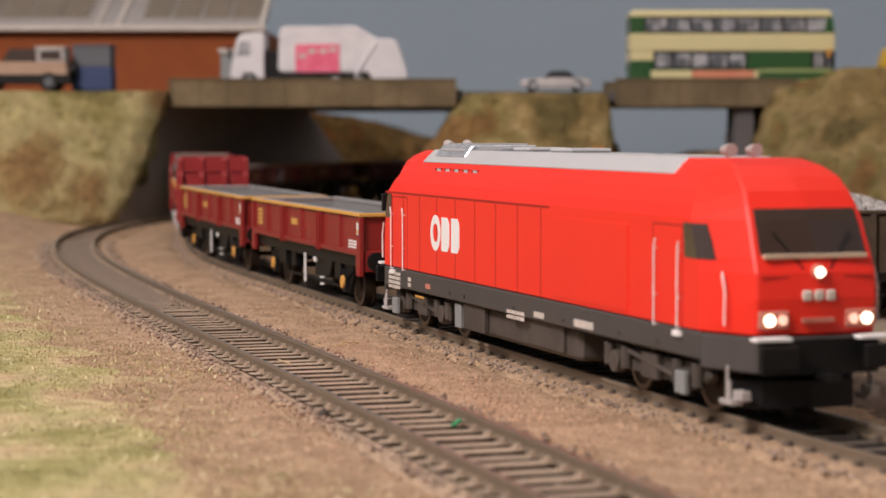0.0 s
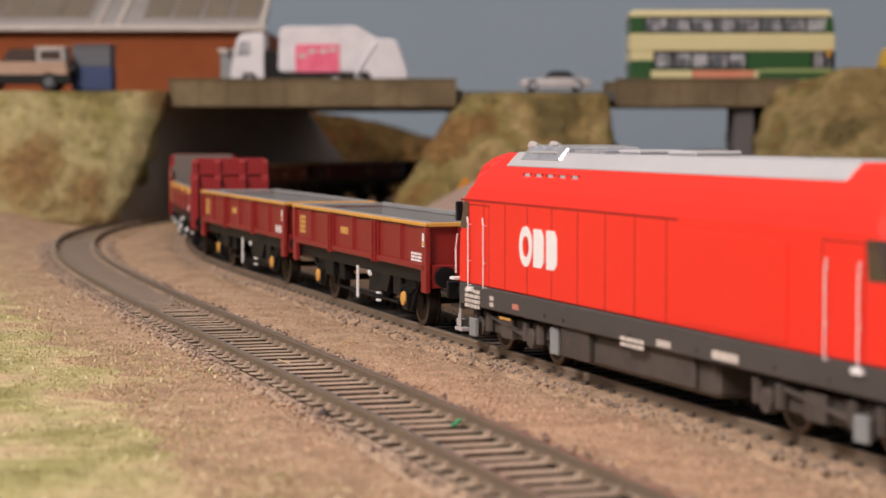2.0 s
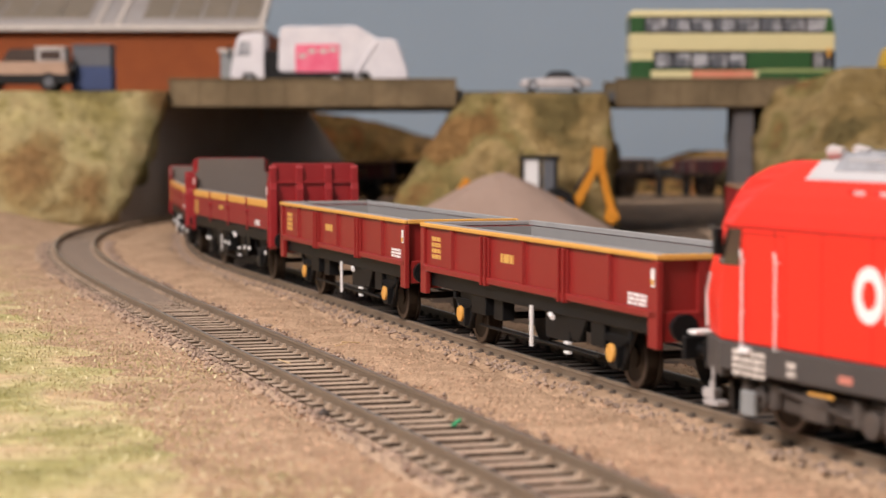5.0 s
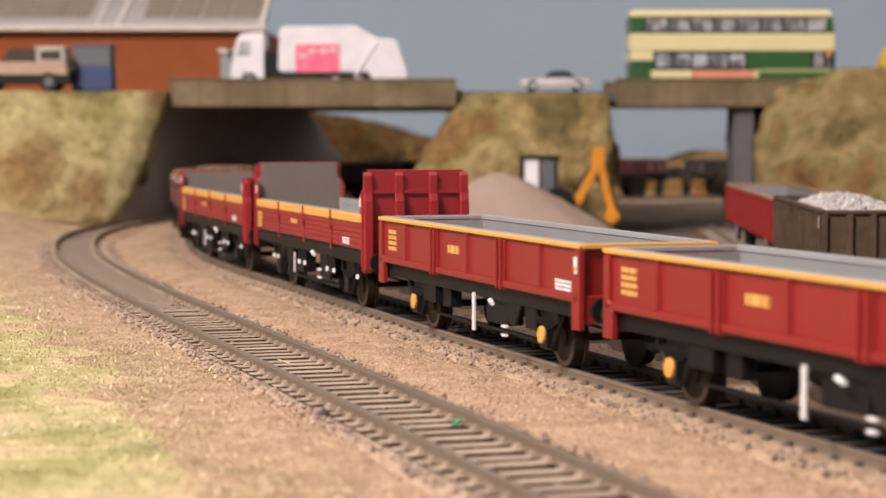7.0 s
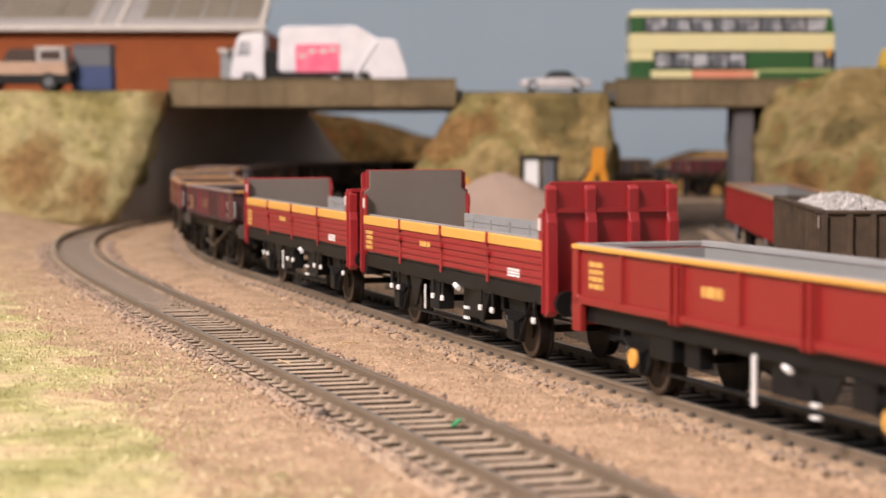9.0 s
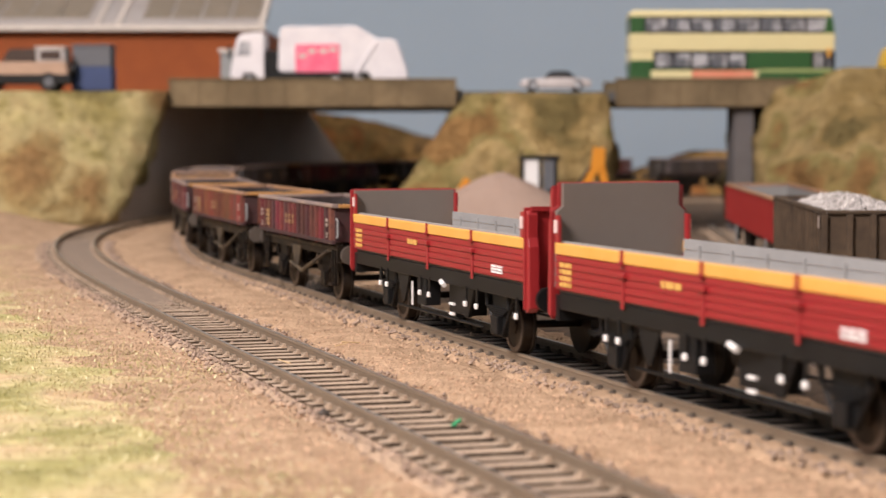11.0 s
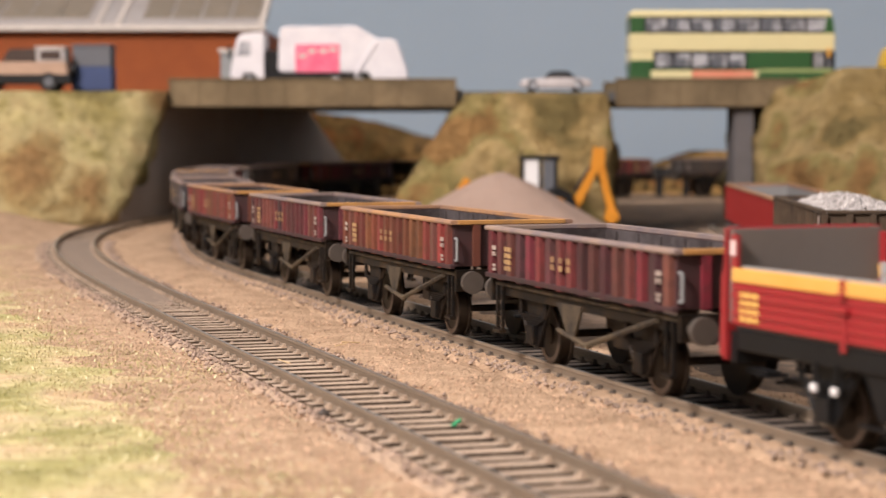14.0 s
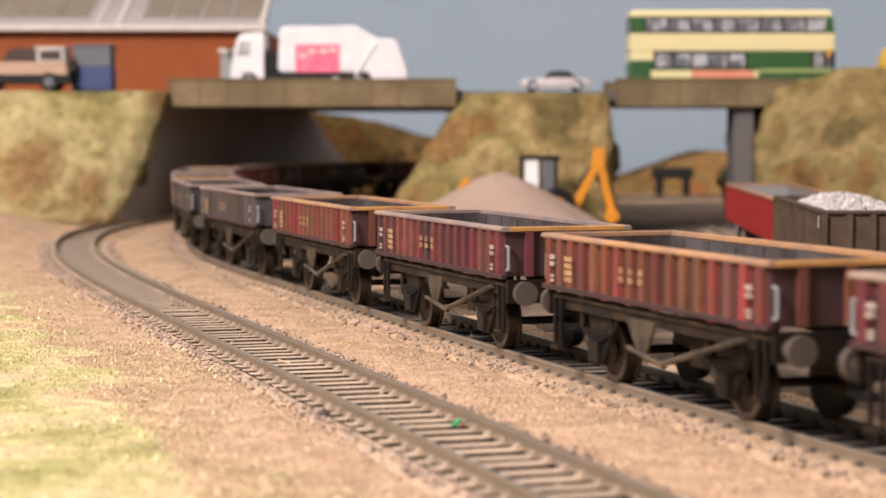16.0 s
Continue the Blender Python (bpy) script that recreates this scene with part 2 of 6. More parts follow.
TAN = mat("tan_metallic", (0.42, 0.285, 0.205), 0.35, metal=0.2)
BLUEB = mat("blue_bin", (0.035, 0.06, 0.16), 0.6, scale=60)
CARSIL = mat("silver_car_paint", (0.52, 0.48, 0.47), 0.3, metal=0.1, spots=(0.36, 0.33, 0.33), scale=90)
LORRYW = mat("lorry_white", (0.72, 0.69, 0.70), 0.45, spots=(0.58, 0.55, 0.58), scale=80, amount=0.5)
GREYB = mat("grey_lid", (0.11, 0.115, 0.13), 0.7)
CABG = mat("cabinet_grey", (0.24, 0.25, 0.25), 0.6)
DIGY = mat("digger_orange", (0.62, 0.24, 0.012), 0.5, spots=(0.50, 0.18, 0.01), scale=90)
YELV = mat("yellow_van", (0.72, 0.45, 0.02), 0.45)
GREENBIT = mat("green_fleck", (0.03, 0.30, 0.12), 0.6)
FIBRE = mat("pale_fibre", (0.74, 0.66, 0.44), 0.35, spots=(0.55, 0.52, 0.24), scale=60, amount=0.8, per_island=0.25)
STRAW = mat("straw", (0.62, 0.45, 0.25), 0.8)


# ---- mesh helpers (millimetres) ----
def box(bm, x0, x1, y0, y1, z0, z1):
    v = [bm.verts.new(p) for p in ((x0, y0, z0), (x1, y0, z0), (x1, y1, z0), (x0, y1, z0), (x0, y0, z1), (x1, y0, z1), (x1, y1, z1), (x0, y1, z1))]
    for f in ((0, 3, 2, 1), (4, 5, 6, 7), (0, 1, 5, 4), (1, 2, 6, 5), (2, 3, 7, 6), (3, 0, 4, 7)):
        bm.faces.new([v[i] for i in f])
    return v


def prism(bm, outline, axis, lo, hi):
    """An outline of (a, b) pairs drawn out along an axis: x takes (y, z), y takes (x, z), z takes (x, y)."""
    def at(a, b, c):
        return {"x": (c, a, b), "y": (a, c, b), "z": (a, b, c)}[axis]
    r0 = [bm.verts.new(at(a, b, lo)) for a, b in outline]
    r1 = [bm.verts.new(at(a, b, hi)) for a, b in outline]
    n = len(outline)
    bm.faces.new(r0[::-1])
    bm.faces.new(r1)
    for i in range(n):
        bm.faces.new((r0[i], r0[(i + 1) % n], r1[(i + 1) % n], r1[i]))


def rod(bm, p, q, r, seg=8, r2=None):
    p, q = Vector(p), Vector(q)
    rot = (q - p).to_track_quat("Z", "Y").to_matrix()
    r2 = r if r2 is None else r2
    a, b = [], []
    for i in range(seg):
        t = 2 * math.pi * i / seg
        d = rot @ Vector((math.cos(t), math.sin(t), 0))
        a.append(bm.verts.new(p + d * r))
        b.append(bm.verts.new(q + d * r2))
    bm.faces.new(a[::-1])
    bm.faces.new(b)
    for i in range(seg):
        bm.faces.new((a[i], a[(i + 1) % seg], b[(i + 1) % seg], b[i]))


def loft(bm, rings):
    rows = [[bm.verts.new(p) for p in ring] for ring in rings]
    n = len(rows[0])
    bm.faces.new(rows[0][::-1])
    bm.faces.new(rows[-1])
    for a, b in zip(rows, rows[1:]):
        for i in range(n):
            bm.faces.new((a[i], a[(i + 1) % n], b[(i + 1) % n], b[i]))


def mesh_of(name, bm, material, bevel=0.0, smooth=False):
    bmesh.ops.recalc_face_normals(bm, faces=bm.faces)
    if bevel:
        sharp = [e for e in bm.edges if len(e.link_faces) == 2 and e.calc_face_angle(0) > 0.5]
        bmesh.ops.bevel(bm, geom=sharp, offset=bevel, segments=1, affect="EDGES", clamp_overlap=True)
    bm.transform(Matrix.Scale(MM, 4))
    me = bpy.data.meshes.new(name)
    bm.to_mesh(me)
    bm.free()
    me.materials.append(material)
    if smooth:
        me.polygons.foreach_set("use_smooth", [True] * len(me.polygons))
    return me


def part(name, bm, material, parent, label="", bevel=0.0, smooth=False):
    ob = new(name, mesh_of(name, bm, material, bevel, smooth))
    ob.parent = parent
    if label:
        ob["label"] = label
    return ob


def quick(name, material, parent, *boxes, label="", bevel=0.0):
    bm = bmesh.new()
    for b in boxes:
        box(bm, *b)
    return part(name, bm, material, parent, label, bevel)


def thing(name, label, category, group="", m=None, kind=""):
    ob = new(name)
    ob.empty_display_size = 0.01
    tagged(ob, label, category, group, kind)
    if m is not None:
        ob.matrix_world = m
    return ob


def mm(x, y, z, rz=0.0):
    return pose(x * MM, y * MM, z * MM, 0, 0, rz)


# ---- the lines of the two tracks ----
KNOTS = (0, 200, 350, 500, 650, 800, 950, 1100, 1160, 1800, 1880, 2000)
BENDS = (-1.41, -0.984, -0.024, -0.163, 0.131, -1.118, -0.19, -0.685, -2.283, -2.283, 0.0, 0.0)
STEP = 5.0
ARC = np.arange(0, 3400, STEP)
_turn = np.interp(ARC, KNOTS, BENDS) / 1000
_head = radians(126.4875) + np.concatenate([[0], np.cumsum((_turn[1:] + _turn[:-1]) / 2 * STEP)])
LINE_X = 193.38 + np.concatenate([[0], np.cumsum((np.cos(_head[1:]) + np.cos(_head[:-1])) / 2 * STEP)])
LINE_Y = 100.0 + np.concatenate([[0], np.cumsum((np.sin(_head[1:]) + np.sin(_head[:-1])) / 2 * STEP)])


def main_line(s):
    """Centre of the train's track at an arc length; it runs on straight before its start."""
    if s < 0:
        return np.array([LINE_X[0] + s * math.cos(_head[0]), LINE_Y[0] + s * math.sin(_head[0])])
    return np.array([np.interp(s, ARC, LINE_X), np.interp(s, ARC, LINE_Y)])


def near_x(y):
    v = y / 1000
    return (((289.93 * v - 474.17) * v + 270.14) * v - 381.27) * v + 118.64


def near_points():
    pts = [np.array([near_x(y), y]) for y in np.arange(150, 1245, 5.0)]
    d = pts[-1] - pts[-2]
    h, p = math.atan2(d[1], d[0]), pts[-1]
    for _ in range(100):
        h -= 0.0075
        p = p + 5.0 * np.array([math.cos(h), math.sin(h)])
        pts.append(p)
    return pts


MAIN = [main_line(s) for s in np.arange(-150, 2900, 5.0)]
NEAR = near_points()
SIDING_Z = -8.0
SIDING = [np.array([142.0 + 0.063 * (y - 736), y]) for y in np.arange(520, 1300, 5.0)]


def normals(pts):
    a = np.array(pts)
    d = np.gradient(a, axis=0)
    d /= np.linalg.norm(d, axis=1)[:, None]
    return a, d, np.stack([-d[:, 1], d[:, 0]], 1)


def ribbon(bm, pts, profile):
    """Sweeps a closed profile of (offset to the side, height) along a line."""
    a, d, n = normals(pts)
    loft(bm, [[(p[0] + q[0] * o, p[1] + q[1] * o, z) for o, z in profile] for p, q in zip(a, n)])


def distance_to(pts, x, y):
    a = np.array(pts)[::3]
    return np.sqrt(((a - np.array([x, y])) ** 2).sum(1).min())
# dust-covered surfaces have hardly any sheen
for _m, _v in [(MUNDER, 0.15), (BLACK, 0.25), (BOGIE, 0.3), (MSOLE, 0.15), (MIN, 0.12), (WHEEL, 0.2), (BED_DARK, 0.3), (SLEEPER, 0.1), (BED, 0.1), (SAND, 0.1), (GRASSY, 0.1), (BLADE, 0.1), (BROWNW, 0.2), (MRIMD, 0.2)] + [(m, 0.2) for m in MREDS]:
    _m.node_tree.nodes["Principled BSDF"].inputs["Specular IOR Level"].default_value = _v


# ---- the setting ----
def smoothstep(a, b, v):
    t = min(1.0, max(0.0, (v - a) / (b - a)))
    return t * t * (3 - 2 * t)


_main_arr = np.array(MAIN)[::4]
_near_arr = np.array(NEAR)[::4]


def track_gap(x, y):
    q = np.array([x, y])
    return math.sqrt(min(((_main_arr - q) ** 2).sum(1).min(), ((_near_arr - q) ** 2).sum(1).min()))


def ground_z(x, y):
    z = -3.2 + 1.1 * noise.noise((x * 0.02, y * 0.02, 0)) + 0.5 * noise.noise((x * 0.09, y * 0.09, 3))
    # the yard on the inside of the curve lies lower
    z += (SIDING_Z - 0.4) * smoothstep(78, 112, x) * smoothstep(400, 560, y) * (1 - smoothstep(1300, 1700, y))
    # the verge outside the curve rises to the bank
    nx = near_x(min(y, 1245.0))
    z += 15.0 * smoothstep(25, 110, nx - x) * smoothstep(880, 1180, y)
    gap = track_gap(x, y)
    if gap < 26:
        z = -4.8 + (z + 4.8) * smoothstep(13.5, 17.5, gap)
    return z


GRID_X = np.concatenate([np.arange(-1500, -260, 80), np.arange(-260, 300, 7), np.arange(300, 1501, 80)])
GRID_Y = np.concatenate([np.arange(-600, 200, 80), np.arange(200, 700, 5), np.arange(700, 1400, 9), np.arange(1400, 2701, 60)])
GRID_Z = [[ground_z(x, y) for x in GRID_X] for y in GRID_Y]


def build_ground():
    bm = bmesh.new()
    xs, ys = GRID_X, GRID_Y
    grid = [[bm.verts.new((x, y, z)) for x, z in zip(xs, zs)] for y, zs in zip(ys, GRID_Z)]
    for r0, r1 in zip(grid, grid[1:]):
        for i in range(len(xs) - 1):
            bm.faces.new((r0[i], r0[i + 1], r1[i + 1], r1[i]))
    ob = new("ground", mesh_of("ground", bm, SAND, smooth=True))
    tagged(ob, "fine sandy brown scatter ground of the layout", "ground", kind="structure")


build_ground()


def build_yard():
    bm = bmesh.new()
    # from y 300 the sheet also paints the shade behind the train
    xs, ys = np.arange(-20, 660, 8.0), np.concatenate([np.arange(300, 1400, 9), np.arange(1400, 2680, 20)])
    rows = []
    for y in ys:
        row = []
        for x in xs:
            lx = np.interp(y, LINE_Y[:560], LINE_X[:560])
            edge = smoothstep(19, 31, x - lx) * smoothstep(320, 380, y + 20 * noise.noise((x * 0.03, y * 0.03, 8)))
            gx, gy = x, y
            i, j = np.searchsorted(GRID_Y, y) - 1, np.searchsorted(GRID_X, x) - 1
            i, j = min(i, len(GRID_Y) - 2), min(j, len(GRID_X) - 2)
            v, u = (y - GRID_Y[i]) / (GRID_Y[i + 1] - GRID_Y[i]), (x - GRID_X[j]) / (GRID_X[j + 1] - GRID_X[j])
            z = (GRID_Z[i][j] * (1 - u) + GRID_Z[i][j + 1] * u) * (1 - v) + (GRID_Z[i + 1][j] * (1 - u) + GRID_Z[i + 1][j + 1] * u) * v
            row.append(bm.verts.new((x, y, z - 1.6 + 2.1 * edge)))
        rows.append(row)
    for r0, r1 in zip(rows, rows[1:]):
        for i in range(len(xs) - 1):
            bm.faces.new((r0[i], r0[i + 1], r1[i + 1], r1[i]))
    tagged(new("yard_ground", mesh_of("yard_ground", bm, SOIL, smooth=True)), "dark brown soil of the yard, and painted shade on the ground behind the train", "ground", kind="structure")


build_yard()


def slab(name, label, material, b, category="wall"):
    bm = bmesh.new()
    box(bm, *b)
    return tagged(new(name, mesh_of(name, bm, material)), label, category, kind="structure")


slab("wall_north", "plain blue-grey painted room wall behind the layout", BACKWALL, (-1600, 1600, 2700, 2800, -900, 1500))
slab("wall_south", "plain pale room wall", CEIL, (-1600, 1600, -1100, -1000, -900, 1500))
slab("wall_west", "plain blue-grey painted room wall", BACKWALL, (-1700, -1600, -1100, 2800, -900, 1500))
slab("wall_east", "plain blue-grey painted room wall", BACKWALL, (1600, 1700, -1100, 2800, -900, 1500))
slab("ceiling", "plain white ceiling", CEIL, (-1700, 1700, -1100, 2800, 1500, 1560), "ceiling")
slab("floor", "plain dark floor under the layout", ROADM, (-1600, 1600, -1000, 2700, -900, -860), "floor")


# ---- tracks ----
def build_track(name, label, pts, z, bed, sleeper_from, sleeper_to, wood=None, buried=0):
    """buried: the side (1 or -1) on which the ground lies against the rail and hides the sleeper ends."""
    top = thing(name, label, "track", kind="structure")
    a, d, n = normals(pts)
    bm = bmesh.new()
    ribbon(bm, pts, ((-12.5, z - 4.9), (-12.4, z - 3.5), (-9.6, z - 3.6), (-9.3, z - 4.1), (9.3, z - 4.1), (9.6, z - 3.6), (12.4, z - 3.5), (12.5, z - 4.9)))
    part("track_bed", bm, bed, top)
    for side in (-1, 1):
        bm = bmesh.new()
        if side == buried:
            ribbon(bm, pts, ((side * 9.5, z - 4.9), (side * 9.5, z - 2.2), (side * 12.5, z - 2.35), (side * 15.5, z - 2.9), (side * 19, z - 4.9)))
        else:
            ribbon(bm, pts, ((side * 12.6, z - 4.9), (side * 12.6, z - 2.75), (side * 15.5, z - 2.9), (side * 19, z - 4.9)))
        part("bed_shoulder", bm, SAND if side == buried else SHOULDER, top)
    for side in (-1, 1):
        bm = bmesh.new()
        c = side * 8.65
        ribbon(bm, pts, ((c - 0.75, z - 2.5), (c - 0.7, z - 2.2), (c - 0.24, z - 1.9), (c - 0.3, z - 0.9), (c - 0.5, z - 0.7), (c - 0.42, z - 0.06),
                         (c + 0.42, z - 0.06), (c + 0.5, z - 0.7), (c + 0.3, z - 0.9), (c + 0.24, z - 1.9), (c + 0.7, z - 2.2), (c + 0.75, z - 2.5)))
        rail = part("rail", bm, RAIL, top)
        bm = bmesh.new()
        ribbon(bm, pts, ((c - 0.36, z - 0.08), (c - 0.36, z), (c + 0.36, z), (c + 0.36, z - 0.08)))
        part("rail_head", bm, RAILTOP, rail, "worn bright running surface")
    length = np.concatenate([[0], np.cumsum(np.linalg.norm(np.diff(a, axis=0), axis=1))])
    bm = bmesh.new()
    box(bm, -1.95, 1.95, -12.5, 12.5, -1.6, 0)
    for side in (-1, 1):
        for q in (-1.35, 1.35):
            box(bm, -1.2, 1.2, side * 8.65 + q - 0.6, side * 8.65 + q + 0.6, 0, 0.4)
            box(bm, -0.6, 0.6, side * 8.65 + q * 0.8 - 0.35, side * 8.65 + q * 0.8 + 0.35, 0.4, 0.95)
    me = mesh_of("sleeper", bm, wood or SLEEPER)
    # sleeper sides get the dark bed colour, painting shade into the gaps
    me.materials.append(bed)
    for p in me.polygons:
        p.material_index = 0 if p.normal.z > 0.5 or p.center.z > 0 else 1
    far = bmesh.new()
    k = 0
    for s in np.arange(0, length[-1], 7.4):
        i = int(np.searchsorted(length, s))
        i = min(i, len(a) - 1)
        x = np.interp(s, length, a[:, 0])
        y = np.interp(s, length, a[:, 1])
        h = math.degrees(math.atan2(d[i][1], d[i][0])) + random.uniform(-1.2, 1.2)
        if sleeper_from < y < sleeper_to and k < 280:
            ob = new("sleeper", me)
            ob.parent = top
            ob.matrix_local = pose(x * MM, y * MM, (z - 2.45 + random.uniform(-0.15, 0.1)) * MM, 0, 0, h)
            k += 1
        else:
            ca, sa = math.cos(radians(h)), math.sin(radians(h))
            vs = box(far, -1.7, 1.7, -14.5, 14.5, z - 4.0, z - 2.45)
            for v in vs:
                v.co = (x + v.co.x * ca - v.co.y * sa, y + v.co.x * sa + v.co.y * ca, v.co.z)
    if far.verts:
        ob = part("sleepers_far", far, SLEEPER, top)
        ob["kind"] = "stuff"
    return top


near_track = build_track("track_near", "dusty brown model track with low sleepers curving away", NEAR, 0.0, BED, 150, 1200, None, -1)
main_track = build_track("track_main", "dark oily model track on which the goods train runs", MAIN, 0.0, BED_DARK, 150, 1250, SLEEPER_OIL, 1)
siding_track = build_track("track_siding", "brown siding track in the yard", SIDING, SIDING_Z, BED, 0, 1)

# the filled-in stretch between the rails
bm = bmesh.new()
_fa, _fd, _fn = normals([p for p in NEAR if 590 < p[1] < 1000])
loft(bm, [[(p[0] + q[0] * o, p[1] + q[1] * o, z - (1.3 * (1 - smoothstep(590, 690, p[1])) if z > -3 else 0)) for o, z in ((-7.2, -3.9), (-7.0, -2.1), (0, -1.8), (7.0, -2.1), (7.2, -3.9))] for p, q in zip(_fa, _fn)])
part("infill", bm, INFILL, near_track, "smooth plaster infill between the rails")


def stone(bm, x, y, z, r):
    c = Vector((x, y, z))
    v = [bm.verts.new(c + Vector((random.uniform(0.7, 1.2) * dx, random.uniform(0.7, 1.2) * dy, random.uniform(0.6, 1.0) * dz)) * r)
         for dx, dy, dz in ((1, 0, 0), (0, 1, 0), (-1, 0, 0), (0, -1, 0), (0, 0, 1), (0, 0, -1))]
    for i in range(4):
        bm.faces.new((v[i], v[(i + 1) % 4], v[4]))
        bm.faces.new((v[(i + 1) % 4], v[i], v[5]))


def build_ballast():
    bm = bmesh.new()
    for pts, count, y1 in ((NEAR, 5200, 1000), (MAIN, 5200, 1100)):
        a, d, n = normals(pts)
        use = [i for i in range(len(a)) if 230 < a[i][1] < y1]
        for _ in range(count):
            i = random.choice(use)
            t = random.random()
            if t < 0.62:
                o = random.choice((-1, 1)) * random.gauss(15.2, 1.5)
            else:
                o = random.choice((-1, 1)) * random.uniform(12.9, 15)
            if t > 0.96:
                o = random.uniform(-7.5, 7.5)
            if random.random() < 0.3:
                o = (-1 if pts is NEAR else 1) * random.uniform(9.9, 14.5)
            x, y = a[i] + n[i] * o + d[i] * random.uniform(-2.5, 2.5)
            stone(bm, x, y, -2.75 + random.uniform(-0.4, 0.45), random.choice((0.3, 0.35, 0.4, 0.45, 0.55, 0.8)) * random.uniform(0.8, 1.15))
    tagged(new("ballast", mesh_of("ballast", bm, BALLAST)), "loose grey-brown ballast stones along the tracks", "ballast", kind="stuff")


build_ballast()


# ---- grass in the foreground ----
def grass_edge(y):
    return np.interp(y, (0, 299, 315, 384, 467, 562, 759, 900), (18, -15, -25, -44, -62, -97, -158, -200))


def build_grass():
    bm = bmesh.new()
    ys = np.arange(230, 960, 6.0)
    cols = np.linspace(0, 1, 26)
    rows = []
    for y in ys:
        e = grass_edge(y) - 5 + 9 * noise.noise((y * 0.03, 0, 5)) + 6 * noise.noise((y * 0.16, 0, 2))
        rows.append([bm.verts.new((e - 280 * c, y, ground_z(e - 280 * c, y) + 0.9 * min(1, c * 10) - 0.35 + 0.5 * noise.noise((c * 60, y * 0.1, 1)))) for c in cols])
    for r0, r1 in zip(rows, rows[1:]):
        for i in range(len(cols) - 1):
            bm.faces.new((r0[i], r0[i + 1], r1[i + 1], r1[i]))
    tagged(new("turf", mesh_of("turf", bm, GRASSY, smooth=True)), "short mossy green and straw turf mat", "grass", kind="stuff")
    verts, faces = [], []
    for _ in range(90000):
        y = 240 + 720 * random.random() ** 1.3
        c = random.random() ** 1.2
        e = grass_edge(y) + 14 * noise.noise((y * 0.03, 0, 5)) + random.gauss(-2, 6.5)
        x = e - 150 * c
        if noise.noise((x * 0.035, y * 0.035, 9)) < -0.28 and random.random() < 0.8:
            continue
        z = -2.9 + 0.8 * min(1, c * 8)
        h, lean = random.uniform(0.18, 0.6) * (2.0 if random.random() < 0.04 else 1), random.uniform(0, 6.283)
        lx, ly = math.cos(lean) * h * random.uniform(0.3, 1.2), math.sin(lean) * h * random.uniform(0.3, 1.2)
        px, py = 0.15 * math.sin(lean), -0.15 * math.cos(lean)
        k = len(verts)
        verts += [((x - px) * MM, (y - py) * MM, z * MM), ((x + px) * MM, (y + py) * MM, z * MM), ((x + lx) * MM, (y + ly) * MM, (z + h) * MM)]
        faces.append((k, k + 1, k + 2))
    me = bpy.data.meshes.new("grass_blades")
    me.from_pydata(verts, [], faces)
    me.materials.append(BLADE)
    tagged(new("grass_blades", me), "fine pale green and straw static grass fibres", "grass", kind="stuff")


build_grass()


def build_fibres():
    """Long pale fibres lying loose in the turf and at its edge."""
    verts, faces = [], []
    for _ in range(1700):
        y = 262 + 420 * random.random() ** 1.4
        x = grass_edge(y) + random.gauss(4, 7) - 95 * random.random() ** 1.2
        z = ground_z(x, y) + random.uniform(0.5, 1.3)
        a, l, w = random.uniform(0, 6.283), random.uniform(0.8, 3.4), random.uniform(0.08, 0.16)
        dx, dy, px, py = math.cos(a) * l, math.sin(a) * l, -math.sin(a) * w, math.cos(a) * w
        up, k = random.uniform(0.0, 0.9), len(verts)
        for q in ((-px, -py, 0), (px, py, 0), (dx * 0.5 + px, dy * 0.5 + py, up), (dx * 0.5 - px, dy * 0.5 - py, up), (dx, dy, up * 0.4)):
            verts.append(((x + q[0]) * MM, (y + q[1]) * MM, (z + q[2]) * MM))
        faces += [(k, k + 1, k + 2, k + 3), (k + 3, k + 2, k + 4)]
    me = bpy.data.meshes.new("loose_fibres")
    me.from_pydata(verts, [], faces)
    me.materials.append(FIBRE)
    tagged(new("loose_fibres", me), "pale straw fibres lying loose in the turf", "grass", kind="stuff")


build_fibres()


def tufts(name, label, material, places, parent=None):
    """Many small ragged clumps, each of a few thin leaves."""
    verts, faces = [], []
    for x, y, z, r in places:
        for _ in range(4):
            t, u = random.uniform(0, 6.283), random.uniform(0.0, 0.7)
            dx, dy, dz = math.cos(t) * r, math.sin(t) * r, u * r
            w = r * 0.16
            k = len(verts)
            for q in ((-dy / r * w, dx / r * w, -0.2 * r), (dy / r * w, -dx / r * w, -0.2 * r), (dx + dy / r * w * 0.7, dy - dx / r * w * 0.7, dz), (dx - dy / r * w * 0.6, dy + dx / r * w * 0.6, dz * 1.1)):
                verts.append(((x + q[0]) * MM, (y + q[1]) * MM, (z + q[2]) * MM))
            faces.append((k, k + 1, k + 2, k + 3))
    me = bpy.data.meshes.new(name)
    me.from_pydata(verts, [], faces)
    me.materials.append(material)
    ob = new(name, me)
    ob["kind"] = "stuff"
    if parent:
        ob.parent = parent
    else:
        tagged(ob, label, "scrub")
    return ob


